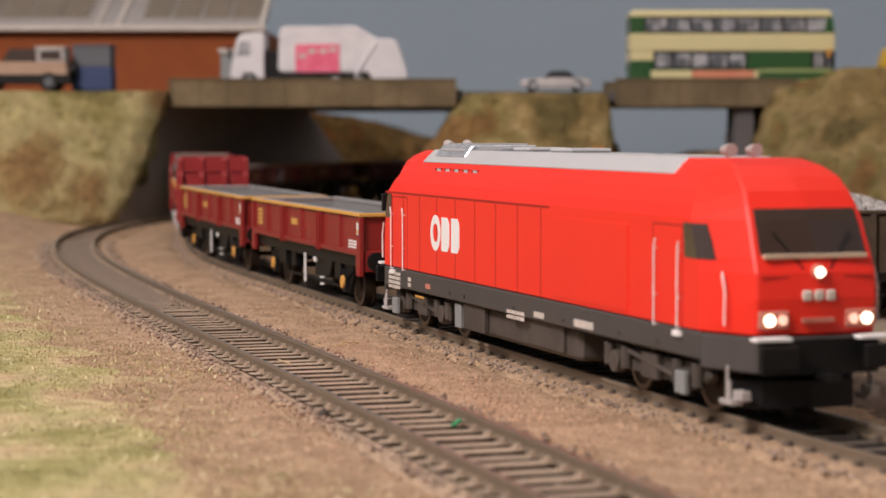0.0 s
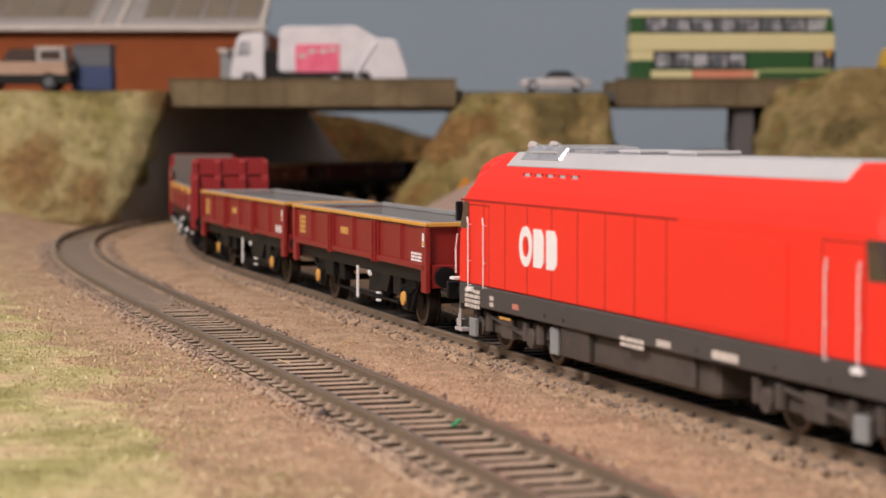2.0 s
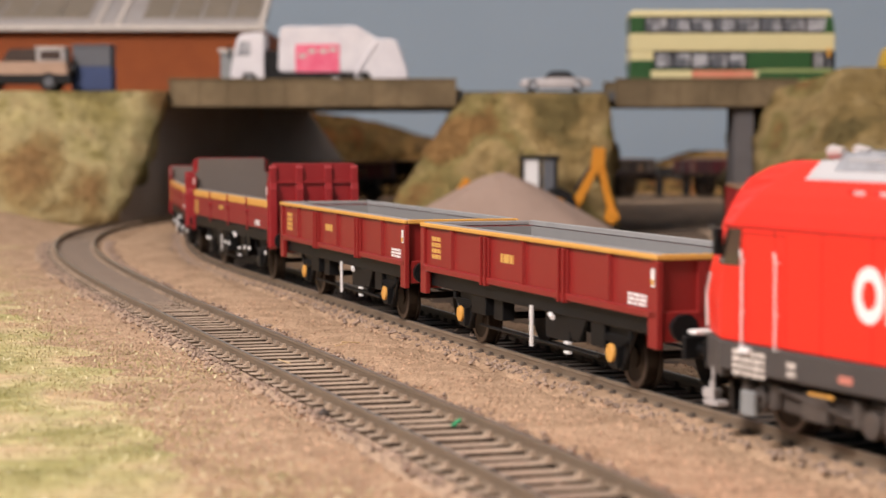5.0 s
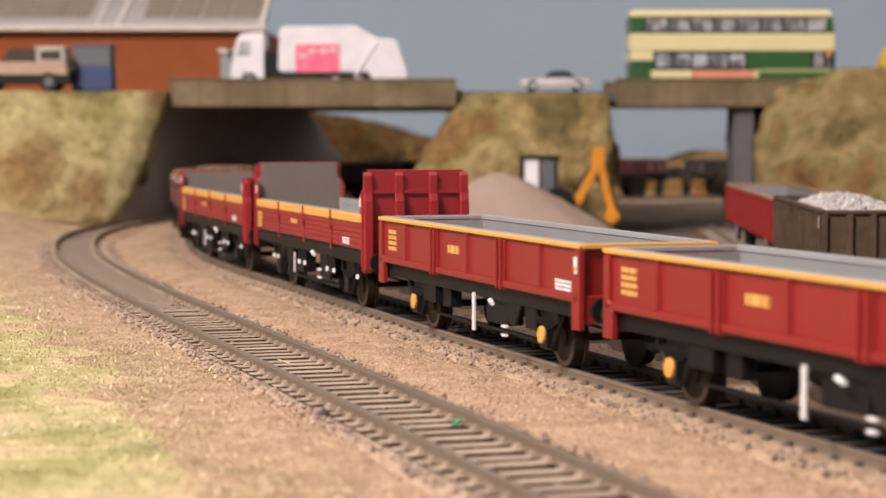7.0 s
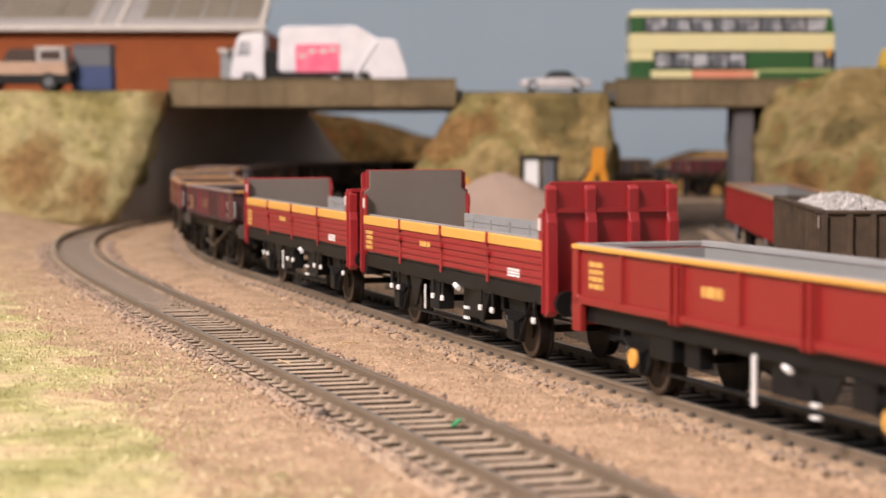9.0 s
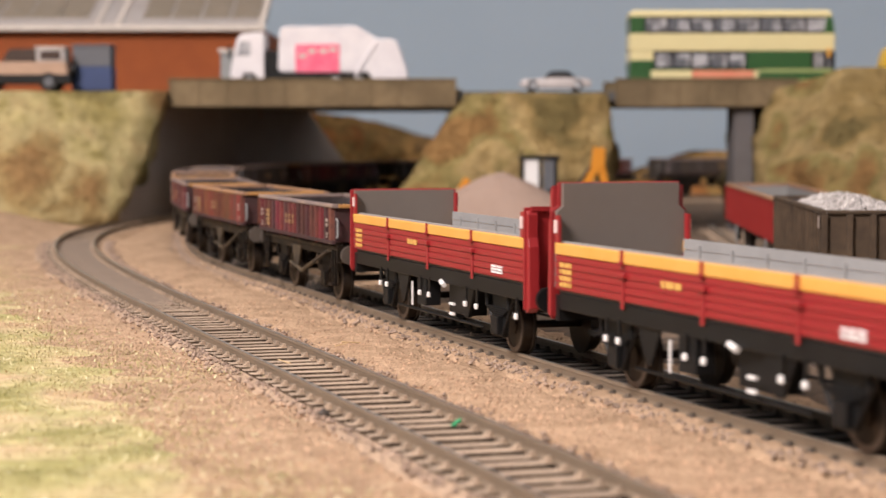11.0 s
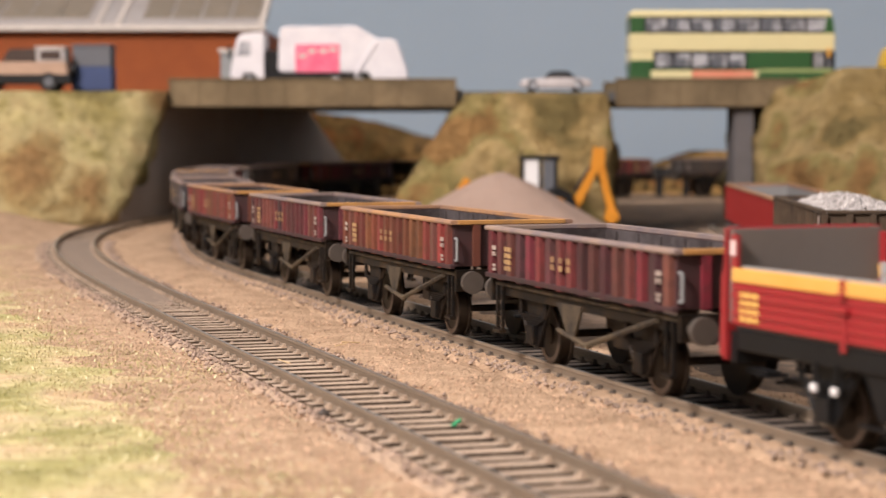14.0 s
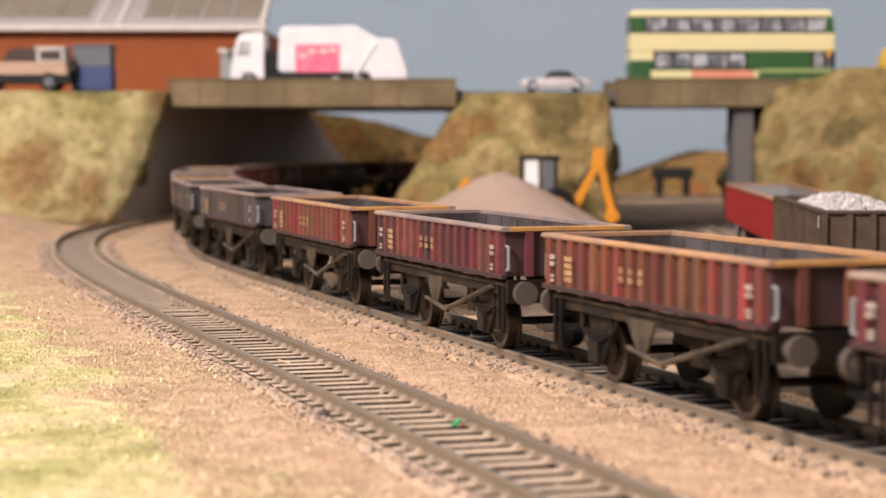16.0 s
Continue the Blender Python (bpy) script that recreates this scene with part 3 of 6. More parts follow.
def bank(name, label, foot, top, z_foot, z_top, rough, material, tuft, count, seed):
    """An embankment: foot and top are outlines (x, y) of the same length, lofted and roughened; scrub grows on it."""
    ob_top = thing(name, label, "embankment", kind="structure")
    bm = bmesh.new()
    nf, nl = len(foot), 12
    fine_f, fine_t = [], []
    for i in range(nf):
        j = (i + 1) % nf
        m = max(2, int(math.dist(foot[i], foot[j]) / 9))
        for k in range(m):
            fine_f.append([foot[i][q] + (foot[j][q] - foot[i][q]) * k / m for q in (0, 1)])
            fine_t.append([top[i][q] + (top[j][q] - top[i][q]) * k / m for q in (0, 1)])
    rings, places = [], []
    for l in range(nl + 1):
        u = l / nl
        ring = []
        for f, t in zip(fine_f, fine_t):
            x, y = f[0] + (t[0] - f[0]) * u, f[1] + (t[1] - f[1]) * u
            zt = z_top(x) if callable(z_top) else z_top
            z = z_foot + (zt - z_foot) * u
            w = rough * (0.4 + 0.6 * math.sin(math.pi * min(u, 0.9)))
            p = Vector((x, y, z)) / 26
            ridge = 1 - 2.2 * abs(noise.noise(p * 1.3 + Vector((0, seed, 0))))
            w *= 0.75 + 0.45 * ridge
            nv = noise.noise_vector(p + Vector((seed, 0, 0))) + 0.55 * noise.noise_vector(p * 2.4 + Vector((seed, 4, 0)))
            ring.append((x + nv.x * w, y + nv.y * w, z + nv.z * w * (0.5 if u < 1 else 0.35)))
        rings.append(ring)
    loft(bm, rings)
    bm.faces.ensure_lookup_table()
    fs = [f for f in bm.faces if len(f.verts) == 4]
    area = sum(f.calc_area() for f in fs)
    for f in fs:
        k = f.calc_area() / area * count
        for _ in range(int(k) + (random.random() < k % 1)):
            a, b = random.random(), random.random()
            c = [v.co for v in f.verts]
            q = (c[0] * (1 - a) + c[1] * a) * (1 - b) + (c[3] * (1 - a) + c[2] * a) * b
            places.append((q.x, q.y, q.z, random.uniform(0.6, 1.7)))
    part("bank_face", bm, material, ob_top, smooth=True)
    tufts("scrub", "", tuft, places, ob_top)
    return ob_top


ROAD_Z = 75.0
bank("embankment_west", "mossy olive and straw scrub bank beside the bridge",
     [(-700, 1110), (-330, 1120), (-228, 1158), (-188, 1190), (-188, 1260), (-196, 1330), (-420, 1420), (-700, 1420)],
     [(-700, 1190), (-330, 1200), (-245, 1215), (-166, 1240), (-168, 1256), (-176, 1330), (-420, 1420), (-700, 1420)],
     -4, lambda x: ROAD_Z - 0.5, 6.5, HILL, TUFT_L, 22000, 1)
bank("embankment_middle", "brown and olive scrub-covered mound between two bridges",
     [(-38, 1205), (40, 1195), (104, 1215), (110, 1300), (108, 1420), (20, 1430), (-26, 1350)],
     [(14, 1240), (45, 1236), (98, 1238), (101, 1300), (100, 1400), (40, 1400), (14, 1330)],
     -5, ROAD_Z - 1.4, 8, HILL_M, TUFT_M, 14000, 7)
bank("embankment_east", "brown and green scrub-covered bank at the yard's end",
     [(187, 1215), (210, 1150), (330, 1110), (700, 1080), (700, 1450), (320, 1450), (192, 1420)],
     [(197, 1252), (228, 1225), (330, 1190), (700, 1170), (700, 1450), (320, 1450), (196, 1400)],
     -12, lambda x: ROAD_Z - 1 + 14 * smoothstep(188, 245, x), 11, HILL_B, TUFT, 22000, 13)
bank("embankment_far", "low dull brown scrub bank beyond the bridge",
     [(-90, 1640), (30, 1760), (90, 2000), (60, 2300), (-500, 2300), (-500, 1640)],
     [(-80, 1720), (-10, 1800), (20, 2000), (10, 2250), (-500, 2250), (-500, 1720)],
     -4, lambda x: 66 - 26 * smoothstep(-110, 20, x), 14, TUFT_D, TUFT_D, 6000, 21)
bank("hedge_far", "low green scrub along the wall's foot",
     [(110, 1760), (320, 1735), (600, 1735), (600, 1900), (110, 1900)],
     [(140, 1795), (320, 1780), (600, 1780), (600, 1880), (140, 1880)],
     -5, lambda x: 6 + 27 * smoothstep(182, 226, x), 9, TUFT_D, TUFT_D, 5000, 27)


# ---- bridges and road ----
def girder(parent, x0, x1, y0, y1):
    bm = bmesh.new()
    box(bm, x0, x1, y0, y1, 65.4, 81.6)
    part("beam", bm, CONCRETE, parent, bevel=0.6)
    quick("coping", CONCRETE, parent, (x0 - 0.4, x1 + 0.4, y0 - 0.9, y1 + 0.9, 81.65, 82.7), bevel=0.3)
    n = max(2, round((x1 - x0) / 17.5))
    for i in range(n + 1):
        x = x0 + 0.7 + (x1 - x0 - 1.4) * i / n
        quick("stiffener", CONCRETE, parent, (x - 0.6, x + 0.6, y0 - 0.7, y0 - 0.02, 66.2, 81.2))


bridge_west = thing("bridge_west", "brown weathered girder bridge with a grey abutment", "bridge", kind="structure")
girder(bridge_west, -166, 8, 1247, 1252)
girder(bridge_west, -150, 14, 1566, 1571)
quick("deck", CONCRETE, bridge_west, (-166, 8, 1252.2, 1565.8, 66.5, 69))
quick("deck_surface", ROADM, bridge_west, (-600, 12, 1253, 1330, 69.2, ROAD_Z))
bm = bmesh.new()
a0, a1 = Vector((-187, 1200)), Vector((-84, 1640))
dn = (a1 - a0).normalized()
w = Vector((-dn.y, dn.x)) * 1.8
prof = [(-0.02, -5), (0.02, 18), (0.15, 66.3), (0.82, 66.3), (1.22, -5)]
loft(bm, [[((a0 + (a1 - a0) * u).x + o * w.x, (a0 + (a1 - a0) * u).y + o * w.y, z) for u, z in prof] for o in (0, 1)])
part("abutment", bm, ABUT, bridge_west, "plain dark grey abutment wall")

bridge_east = thing("bridge_east", "brown weathered girder bridge on a dark pier", "bridge", kind="structure")
girder(bridge_east, 104.5, 215, 1247, 1252)
girder(bridge_east, 104.5, 215, 1340, 1345)
quick("deck", CONCRETE, bridge_east, (104.5, 215, 1252.2, 1339.8, 66.5, 69))
quick("deck_surface", ROADM, bridge_east, (13, 420, 1253, 1330, 69.2, ROAD_Z))
quick("pier", PIERM, bridge_east, (177.5, 189, 1254, 1286, -14, 66.4), label="dark grey pier")


# ---- the train ----
def wheelset(parent, x, r):
    """Two wheels on an axle, built about the axle so that the set can turn."""
    bm = bmesh.new()
    for s in (-1, 1):
        rod(bm, (0, s * 7.2, 0), (0, s * 9.6, 0), r, 20)
        rod(bm, (0, s * 6.6, 0), (0, s * 7.2, 0), r + 0.7, 20)
        rod(bm, (0, s * 9.6, 0), (0, s * 9.9, 0), r * 0.35, 10)
    rod(bm, (0, -7, 0), (0, 7, 0), 0.9, 8)
    ws = part("wheelset", bm, WHEEL, parent)
    ws.matrix_local = mm(x, 0, r)
    bm = bmesh.new()
    angles = np.linspace(0, 2 * math.pi, 20, endpoint=False)
    for s in (-1, 1):
        rings = [[bm.verts.new((math.cos(t) * q, s * y, math.sin(t) * q)) for t in angles] for q, y in ((r * 0.97, 9.65), (r * 0.97, 9.77), (r * 0.80, 9.77), (r * 0.80, 9.65))]
        for a, b in zip(rings, rings[1:] + rings[:1]):
            for i in range(20):
                bm.faces.new((a[i], a[(i + 1) % 20], b[(i + 1) % 20], b[i]))
    part("tyre", bm, TYRE, ws, "bright steel tyre")


def text_bars(name, parent, material, x0, x1, z0, z1, y, rows=3, bars=5, label=""):
    """Unreadable lettering as plain raised bars on a side at y."""
    bm = bmesh.new()
    h = (z1 - z0) / rows
    t = 0.08 if y > 0 else -0.08
    for r in range(rows):
        x = x0
        while x < x1 - 0.2:
            w = random.uniform(0.5, 1.5) * (x1 - x0) / bars
            e = min(x + w, x1)
            box(bm, x, e - 0.18 * (x1 - x0) / bars, min(y, y + t), max(y, y + t), z0 + r * h + h * 0.15, z0 + (r + 1) * h - h * 0.15)
            x = e
    ob = part(name, bm, material, parent, label)
    ob["kind"] = "stuff"
    return ob


def build_loco():
    top = thing("locomotive", "bright red diesel locomotive with grey roof and dark sill, headlights lit", "locomotive")
    # z, half width, chamfer start, nose end, nose half width
    slices = ((15.6, 16.5, 92, 103.3, 11.5), (22, 16.5, 92, 104.0, 11.6), (26.5, 16.5, 91.5, 103.6, 11.6), (29.0, 16.5, 91, 102.6, 11.5), (35.4, 16.5, 88.5, 99.8, 11.1), (37.8, 15.5, 87.0, 98.4, 10.8),
              (40.4, 13.7, 85.5, 96.6, 10.3), (42.8, 11.5, 83, 93.8, 10.0), (44.7, 9.7, 80, 90.0, 8.8), (45.9, 8.3, 76, 84.5, 7.6))

    def ring(z, w, xs, xe, wn):
        return [(xs, -w, z), (xe, -wn, z), (xe + 0.7, 0, z), (xe, wn, z), (xs, w, z), (-xs, w, z), (-xe, wn, z), (-xe - 0.7, 0, z), (-xe, -wn, z), (-xs, -w, z)]
    bm = bmesh.new()
    loft(bm, [ring(*s) for s in slices])
    body = part("body_shell", bm, LRED, top, bevel=0.35)

    def nose(z):
        q = [np.interp(z, [s[0] for s in slices], [s[k] for s in slices]) for k in (1, 2, 3, 4)]
        return q
    # dark sill and buffer beams
    quick("sill", LDARK, top, (-92, 92, -16.6, 16.6, 10.6, 15.5), bevel=0.3)
    for e in (-1, 1):
        bm = bmesh.new()
        prism(bm, [(e * 92.1, -16.5), (e * 104.2, -11.6), (e * 104.8, 0), (e * 104.2, 11.6), (e * 92.1, 16.5)], "z", 9.2, 15.4)
        part("buffer_beam", bm, LDARK, top, bevel=0.3)
        for s in (-1, 1):
            bm = bmesh.new()
            rod(bm, (e * 104, s * 10, 12.2), (e * 108.4, s * 10, 12.2), 1.4, 12)
            box(bm, min(e * 108.4, e * 109.6), max(e * 108.4, e * 109.6), s * 10 - 3.6, s * 10 + 3.6, 10.2, 14.4)
            part("buffer", bm, BLACK, top, bevel=0.25)
            quick("buffer_step", WHITE, top, (min(e * 104.9, e * 107.6), max(e * 104.9, e * 107.6), s * 10 - 3.4, s * 10 + 3.4, 15.0, 15.7), label="grey step plate", bevel=0.1)
            bm = bmesh.new()
            box(bm, min(e * 96, e * 100.5), max(e * 96, e * 100.5), s * 13.4 - 1.2, s * 13.4 + 1.2, 3.4, 4.3)
            box(bm, min(e * 97.8, e * 99.2), max(e * 97.8, e * 99.2), s * 14.0 - 0.25, s * 14.0 + 0.25, 4.3, 7.6)
            box(bm, min(e * 97.8, e * 98.4), max(e * 97.8, e * 98.4), s * 14.0 - 0.25, s * 14.0 + 0.25, 7.6, 10.2)
            box(bm, min(e * 99, e * 102.5), max(e * 99, e * 102.5), s * 12.6 - 0.9, s * 12.6 + 0.9, 4.3, 6.0)
            part("corner_step", bm, ROOFG, top, "pale plastic corner step", bevel=0.12)
            bm = bmesh.new()
            box(bm, min(e * 82, e * 86), max(e * 82, e * 86), s * 15.9 - 0.5, s * 15.9 + 0.5, 3.6, 7.7)
            part("cab_step", bm, CABG, top, "pale grey cab step", bevel=0.15)
            quick("cab_step", WHITE, top, (min(e * 82.5, e * 85.5), max(e * 82.5, e * 85.5), s * 16.9 - 0.4, s * 16.9 + 0.4, 14.0, 15.0), label="white tread", bevel=0.1)
        bm = bmesh.new()
        prism(bm, [(e * 95, -12), (e * 101, -9), (e * 102.5, 0), (e * 101, 9), (e * 95, 12)], "z", 2.6, 7.6)
        part("snow_plough", bm, BLACK, top, bevel=0.2)
        # black cover added to darken the front of the grey buffer beam
        quick("front_plate", BLACK, top, (min(e * 104.9, e * 105.6), max(e * 104.9, e * 105.6), -11.4, 11.4, 9.0, 15.2), bevel=0.2)
        # windscreen on the raked front, with cill and wipers
        bm = bmesh.new()
        ring_o = []
        for z, k in ((29.6, 0.90), (35.4, 0.90), (37.4, 0.90)):
            w, xs, xe, wn = nose(z)
            ring_o.append([(e * (xe + 0.3), -wn * k, z), (e * (xe + 0.95), 0, z), (e * (xe + 0.3), wn * k, z), (e * (xe - 0.9), wn * k, z), (e * (xe - 0.9), -wn * k, z)])
        loft(bm, ring_o)
        part("windscreen", bm, GLASS, top, "dark tinted windscreen")
        w, xs, xe, wn = nose(29.2)
        quick("windscreen_cill", BEIGE, top, (min(e * (xe + 0.1), e * (xe + 1.3)), max(e * (xe + 0.1), e * (xe + 1.3)), -wn * 0.86, wn * 0.86, 28.9, 29.7), label="beige windscreen cill", bevel=0.1)
        for s in (-1, 1):
            bm = bmesh.new()
            rod(bm, (e * 103.9, s * 2.5, 27.0), (e * 101.6, s * 7.5, 33.5), 0.16, 6)
            part("wiper", bm, BLACK, top)
            # twin lamps low down
            bm = bmesh.new()
            box(bm, min(e * 103.6, e * 104.5), max(e * 103.6, e * 104.5), s * 8.4 - 2.9, s * 8.4 + 2.9, 16.9, 20.0)
            hb = part("headlamp_housing", bm, LAMPR, top, bevel=0.3)
            bm = bmesh.new()
            rod(bm, (e * 104.4, s * 9.4, 18.4), (e * 104.75, s * 9.4, 18.4), 1.0, 14)
            part("headlamp", bm, LAMP, hb, "glowing warm headlamp")
            bm = bmesh.new()
            rod(bm, (e * 104.4, s * 6.9, 18.4), (e * 104.7, s * 6.9, 18.4), 0.9, 12)
            part("tail_lamp", bm, LAMPW, hb, "dimly glowing second lamp")
            # thin moulded line and handrail on the corner
            quick("front_line", LREDJ, top, (min(e * 103.2, e * 104.05), max(e * 103.2, e * 104.05), min(s * 3.4, s * 10.6), max(s * 3.4, s * 10.6), 25.6, 25.85))
            bm = bmesh.new()
            rod(bm, (e * 98.6, s * 15.0, 17.2), (e * 98.8, s * 15.0, 23.0), 0.2, 6)
            rod(bm, (e * 98.8, s * 15.0, 23.0), (e * 97.6, s * 15.0, 26.5), 0.2, 6)
            part("corner_handrail", bm, WHITE, top)
        bm = bmesh.new()
        rod(bm, (e * 103.2, 0, 26.6), (e * 104.9, 0, 26.6), 1.35, 14)
        hb = part("top_lamp_housing", bm, LAMPR, top, bevel=0.1)
        bm = bmesh.new()
        rod(bm, (e * 104.9, 0, 26.6), (e * 105.2, 0, 26.6), 0.85, 14)
        part("top_lamp", bm, LAMP, hb, "glowing warm top lamp")
        # plain pale device and number bars on the front
        bm = bmesh.new()
        for y in (-2.3, 0, 2.3):
            box(bm, min(e * 104.35, e * 104.95), max(e * 104.35, e * 104.95), y - 0.95, y + 0.95, 21.6, 23.5)
        part("front_emblem", bm, ROOFL, top, "pale plain emblem blocks", bevel=0.3)
        bm = bmesh.new()
        for i in range(8):
            box(bm, min(e * 104.3, e * 104.9), max(e * 104.3, e * 104.9), -3.2 + i * 0.8, -2.65 + i * 0.8, 17.9, 18.7)
        part("number_bars", bm, LAMPR, top)
        # roof ends: horns and aerials
        bm = bmesh.new()
        for s in (-1, 1):
            rod(bm, (e * 77, s * 2.6 - 1, 45.0), (e * 77, s * 2.6 - 1, 47.0), 0.4, 8)
            rod(bm, (e * 75.4, s * 2.6 - 1, 47.4), (e * 78.8, s * 2.6 - 1, 47.4), 0.7, 10, 1.25)
        rod(bm, (e * 72.5, 3, 45.5), (e * 72.5, 3, 46.4), 0.35, 8)
        part("horn_unit", bm, ROOFG, top, "pale grey twin horns")
    # sides: door, windows, rails, joints, lettering bars
    for s in (-1, 1):
        y = s * 16.5

        def on(x0, x1, z0, z1, d=0.12):
            return (x0, x1, min(y - s * 0.3, y + s * d), max(y - s * 0.3, y + s * d), z0, z1)
        for x in (-76, -63, -50, -36.5, -23, -9.5, 4, 17.5):
            quick("panel_joint", LREDJ, top, on(x - 0.17, x + 0.17, 15.8, 34.6, 0.03))
        quick("shoulder_joint", LREDJ, top, on(-91, 22, 34.7, 35.2, 0.05))
        quick("side_panel", LRED, top, on(24, 62, 16.6, 33.2, 0.22), label="broad flush red panel", bevel=0.1)
        for e in (-1, 1):
            for dx in (-6.2, 6.2):
                quick("door_joint", LREDJ, top, on(e * 79 + dx - 0.12, e * 79 + dx + 0.12, 15.8, 34.0, 0.04))
            quick("door_joint", LREDJ, top, on(e * 79 - 6.2, e * 79 + 6.2, 33.8, 34.1, 0.04))
            for x in (e * 84.5 - e * 9.8, e * 84.5):
                bm = bmesh.new()
                yy = y + s * 0.7
                rod(bm, (x, yy, 15.2), (x, yy, 29.6), 0.16, 6)
                for z in (15.4, 21, 29.4):
                    rod(bm, (x, yy, z), (x, y - s * 0.2, z), 0.13, 6)
                rod(bm, (x, yy, 29.6), (x + e * 0.5, yy, 31.2), 0.2, 6)
                part("handrail", bm, WHITE, top, "thin white handrail")
            if e < 0:
                quick("side_mirror", BLACK, top, (min(e * 93.6, e * 94.8), max(e * 93.6, e * 94.8), min(s * 15.0, s * 16.6), max(s * 15.0, s * 16.6), 29.8, 34.4), bevel=0.2)
            # cab side window lies partly on the chamfered corner
            bm = bmesh.new()
            wv = []
            for z, xa, xb in ((28.4, 86.2, 95.2), (34.6, 85.6, 92.0)):
                w, xs, xe, wn = nose(z)
                wb = w - (w - wn) * max(0, (xb - xs)) / (xe - xs)
                wv.append([(e * xa, s * (w + 0.15), z), (e * min(xs, xb), s * (w + 0.15), z), (e * xb, s * (wb + 0.2), z), (e * xb, s * (wb - 1), z), (e * xa, s * (w - 1), z)])
            loft(bm, wv)
            part("cab_window", bm, GLASS, top, "dark cab side window")
        bm = bmesh.new()
        # emblem: one ring and two plain blocks in white
        cx, cz, rx, rz = -50.7, 26.1, 3.7, 4.4
        n = 22
        vo = [[bm.verts.new((cx + math.cos(a) * rx * k, y + s * d, cz + math.sin(a) * rz * k)) for a in np.linspace(0, 2 * math.pi, n, endpoint=False)] for k, d in ((1, 0.1), (0.52, 0.1), (1, -0.2), (0.52, -0.2))]
        for i in range(n):
            j = (i + 1) % n
            bm.faces.new((vo[0][i], vo[0][j], vo[1][j], vo[1][i]))
            bm.faces.new((vo[0][i], vo[0][j], vo[2][j], vo[2][i]))
            bm.faces.new((vo[1][i], vo[1][j], vo[3][j], vo[3][i]))
        for x0 in (-46.3, -39.2):
            prism(bm, [(x0, 21.9), (x0 + 4.2, 21.9), (x0 + 5.7, 23.2), (x0 + 5.7, 28.6), (x0 + 4.4, 30.1), (x0, 30.1)], "y", min(y - s * 0.2, y + s * 0.1), max(y - s * 0.2, y + s * 0.1))
        part("side_emblem", bm, WHITE, top, "white plain emblem of a ring and blocks")
        text_bars("sill_lettering", top, ROOFL, -88, -78, 10.0, 14.6, s * 16.6, 4, 4)
        text_bars("sill_lettering", top, ROOFL, -72, -69.5, 11.2, 14.0, s * 16.6, 2, 2)
        text_bars("sill_lettering", top, ROOFL, -2, 9, 9.6, 11.8, s * 16.6, 2, 5)
        text_bars("sill_lettering", top, ROOFL, 14, 20, 11.0, 12.8, s * 16.6, 1, 5)
        text_bars("number_bars", top, ROOFL, 36, 46, 11.0, 13.2, s * 16.6, 1, 8)
        text_bars("sill_lettering", top, YEL, -66, -59, 9.1, 9.9, s * 16.6, 1, 4)
        quick("sill_plate", LAMPR, top, (-58, -54.5, min(s * 16.5, s * 16.72), max(s * 16.5, s * 16.72), 12.0, 13.2), label="small red and white plate")
        for x in (-40, -30, 2, 30, 58, 75):
            bm = bmesh.new()
            rod(bm, (x, s * 16.5, 12.2), (x, s * 16.85, 12.2), 0.5, 8)
            part("sill_boss", bm, BOGIE, top)
        # vents in the red roof slope
        for x in (-61, -54.5, -48, -41.5, -35):
            bm = bmesh.new()
            zc, yc = 41.2, s * 12.95
            for dx0, dx1, m_ in ((0, 4.4, None),):
                box(bm, x + dx0, x + dx1, min(yc - s * 0.5, yc + s * 0.15), max(yc - s * 0.5, yc + s * 0.15), zc - 0.45, zc + 0.5)
            part("roof_vent", bm, LREDJ, top)
            quick("vent_grille", LGREY, top, (x + 1.7, x + 4.3, min(yc - s * 0.3, yc + s * 0.25), max(yc - s * 0.3, yc + s * 0.25), zc - 0.35, zc + 0.4))
    # roof
    bm = bmesh.new()
    prism(bm, [(-11.75, 42.9), (-9.9, 44.85), (-8.5, 46.15), (8.5, 46.15), (9.9, 44.85), (11.75, 42.9)], "x", -75, 71)
    part("roof_panel", bm, LGREY, top, "flat grey roof panel", bevel=0.25)
    bm = bmesh.new()
    prism(bm, [(-10.6, 44.4), (-8.3, 47.4), (8.3, 47.4), (10.6, 44.4)], "x", -69, -47)
    part("radiator_hood", bm, SILVER, top, "silver mesh radiator hood", bevel=0.3)
    for x in (-66, -61.5, -57, -52.5):
        quick("hood_rib", LGREY, top, (x - 0.4, x + 0.4, -8, 8, 47.3, 47.8))
    for s in (-1, 1):
        quick("hood_grille", LGREY, top, (-66, -50, min(s * 8.0, s * 9.6), max(s * 8.0, s * 9.6), 46.0, 46.5))
    quick("roof_grille", SILVER, top, (-45.5, -31, -7.6, 7.6, 46.1, 46.9), label="silver grille", bevel=0.15)
    for x, w_, d_ in ((-24, 5, 5), (0, 6, 5)):
        quick("roof_hatch", LGREY, top, (x - w_, x + w_, -d_, d_, 46.1, 47.1), bevel=0.4)
    bm = bmesh.new()
    rod(bm, (-11, 0, 45.8), (-11, 0, 46.8), 1.0, 12)
    rod(bm, (34, 2, 45.8), (34, 2, 46.3), 1.6, 12)
    part("roof_cap", bm, LGREY, top)
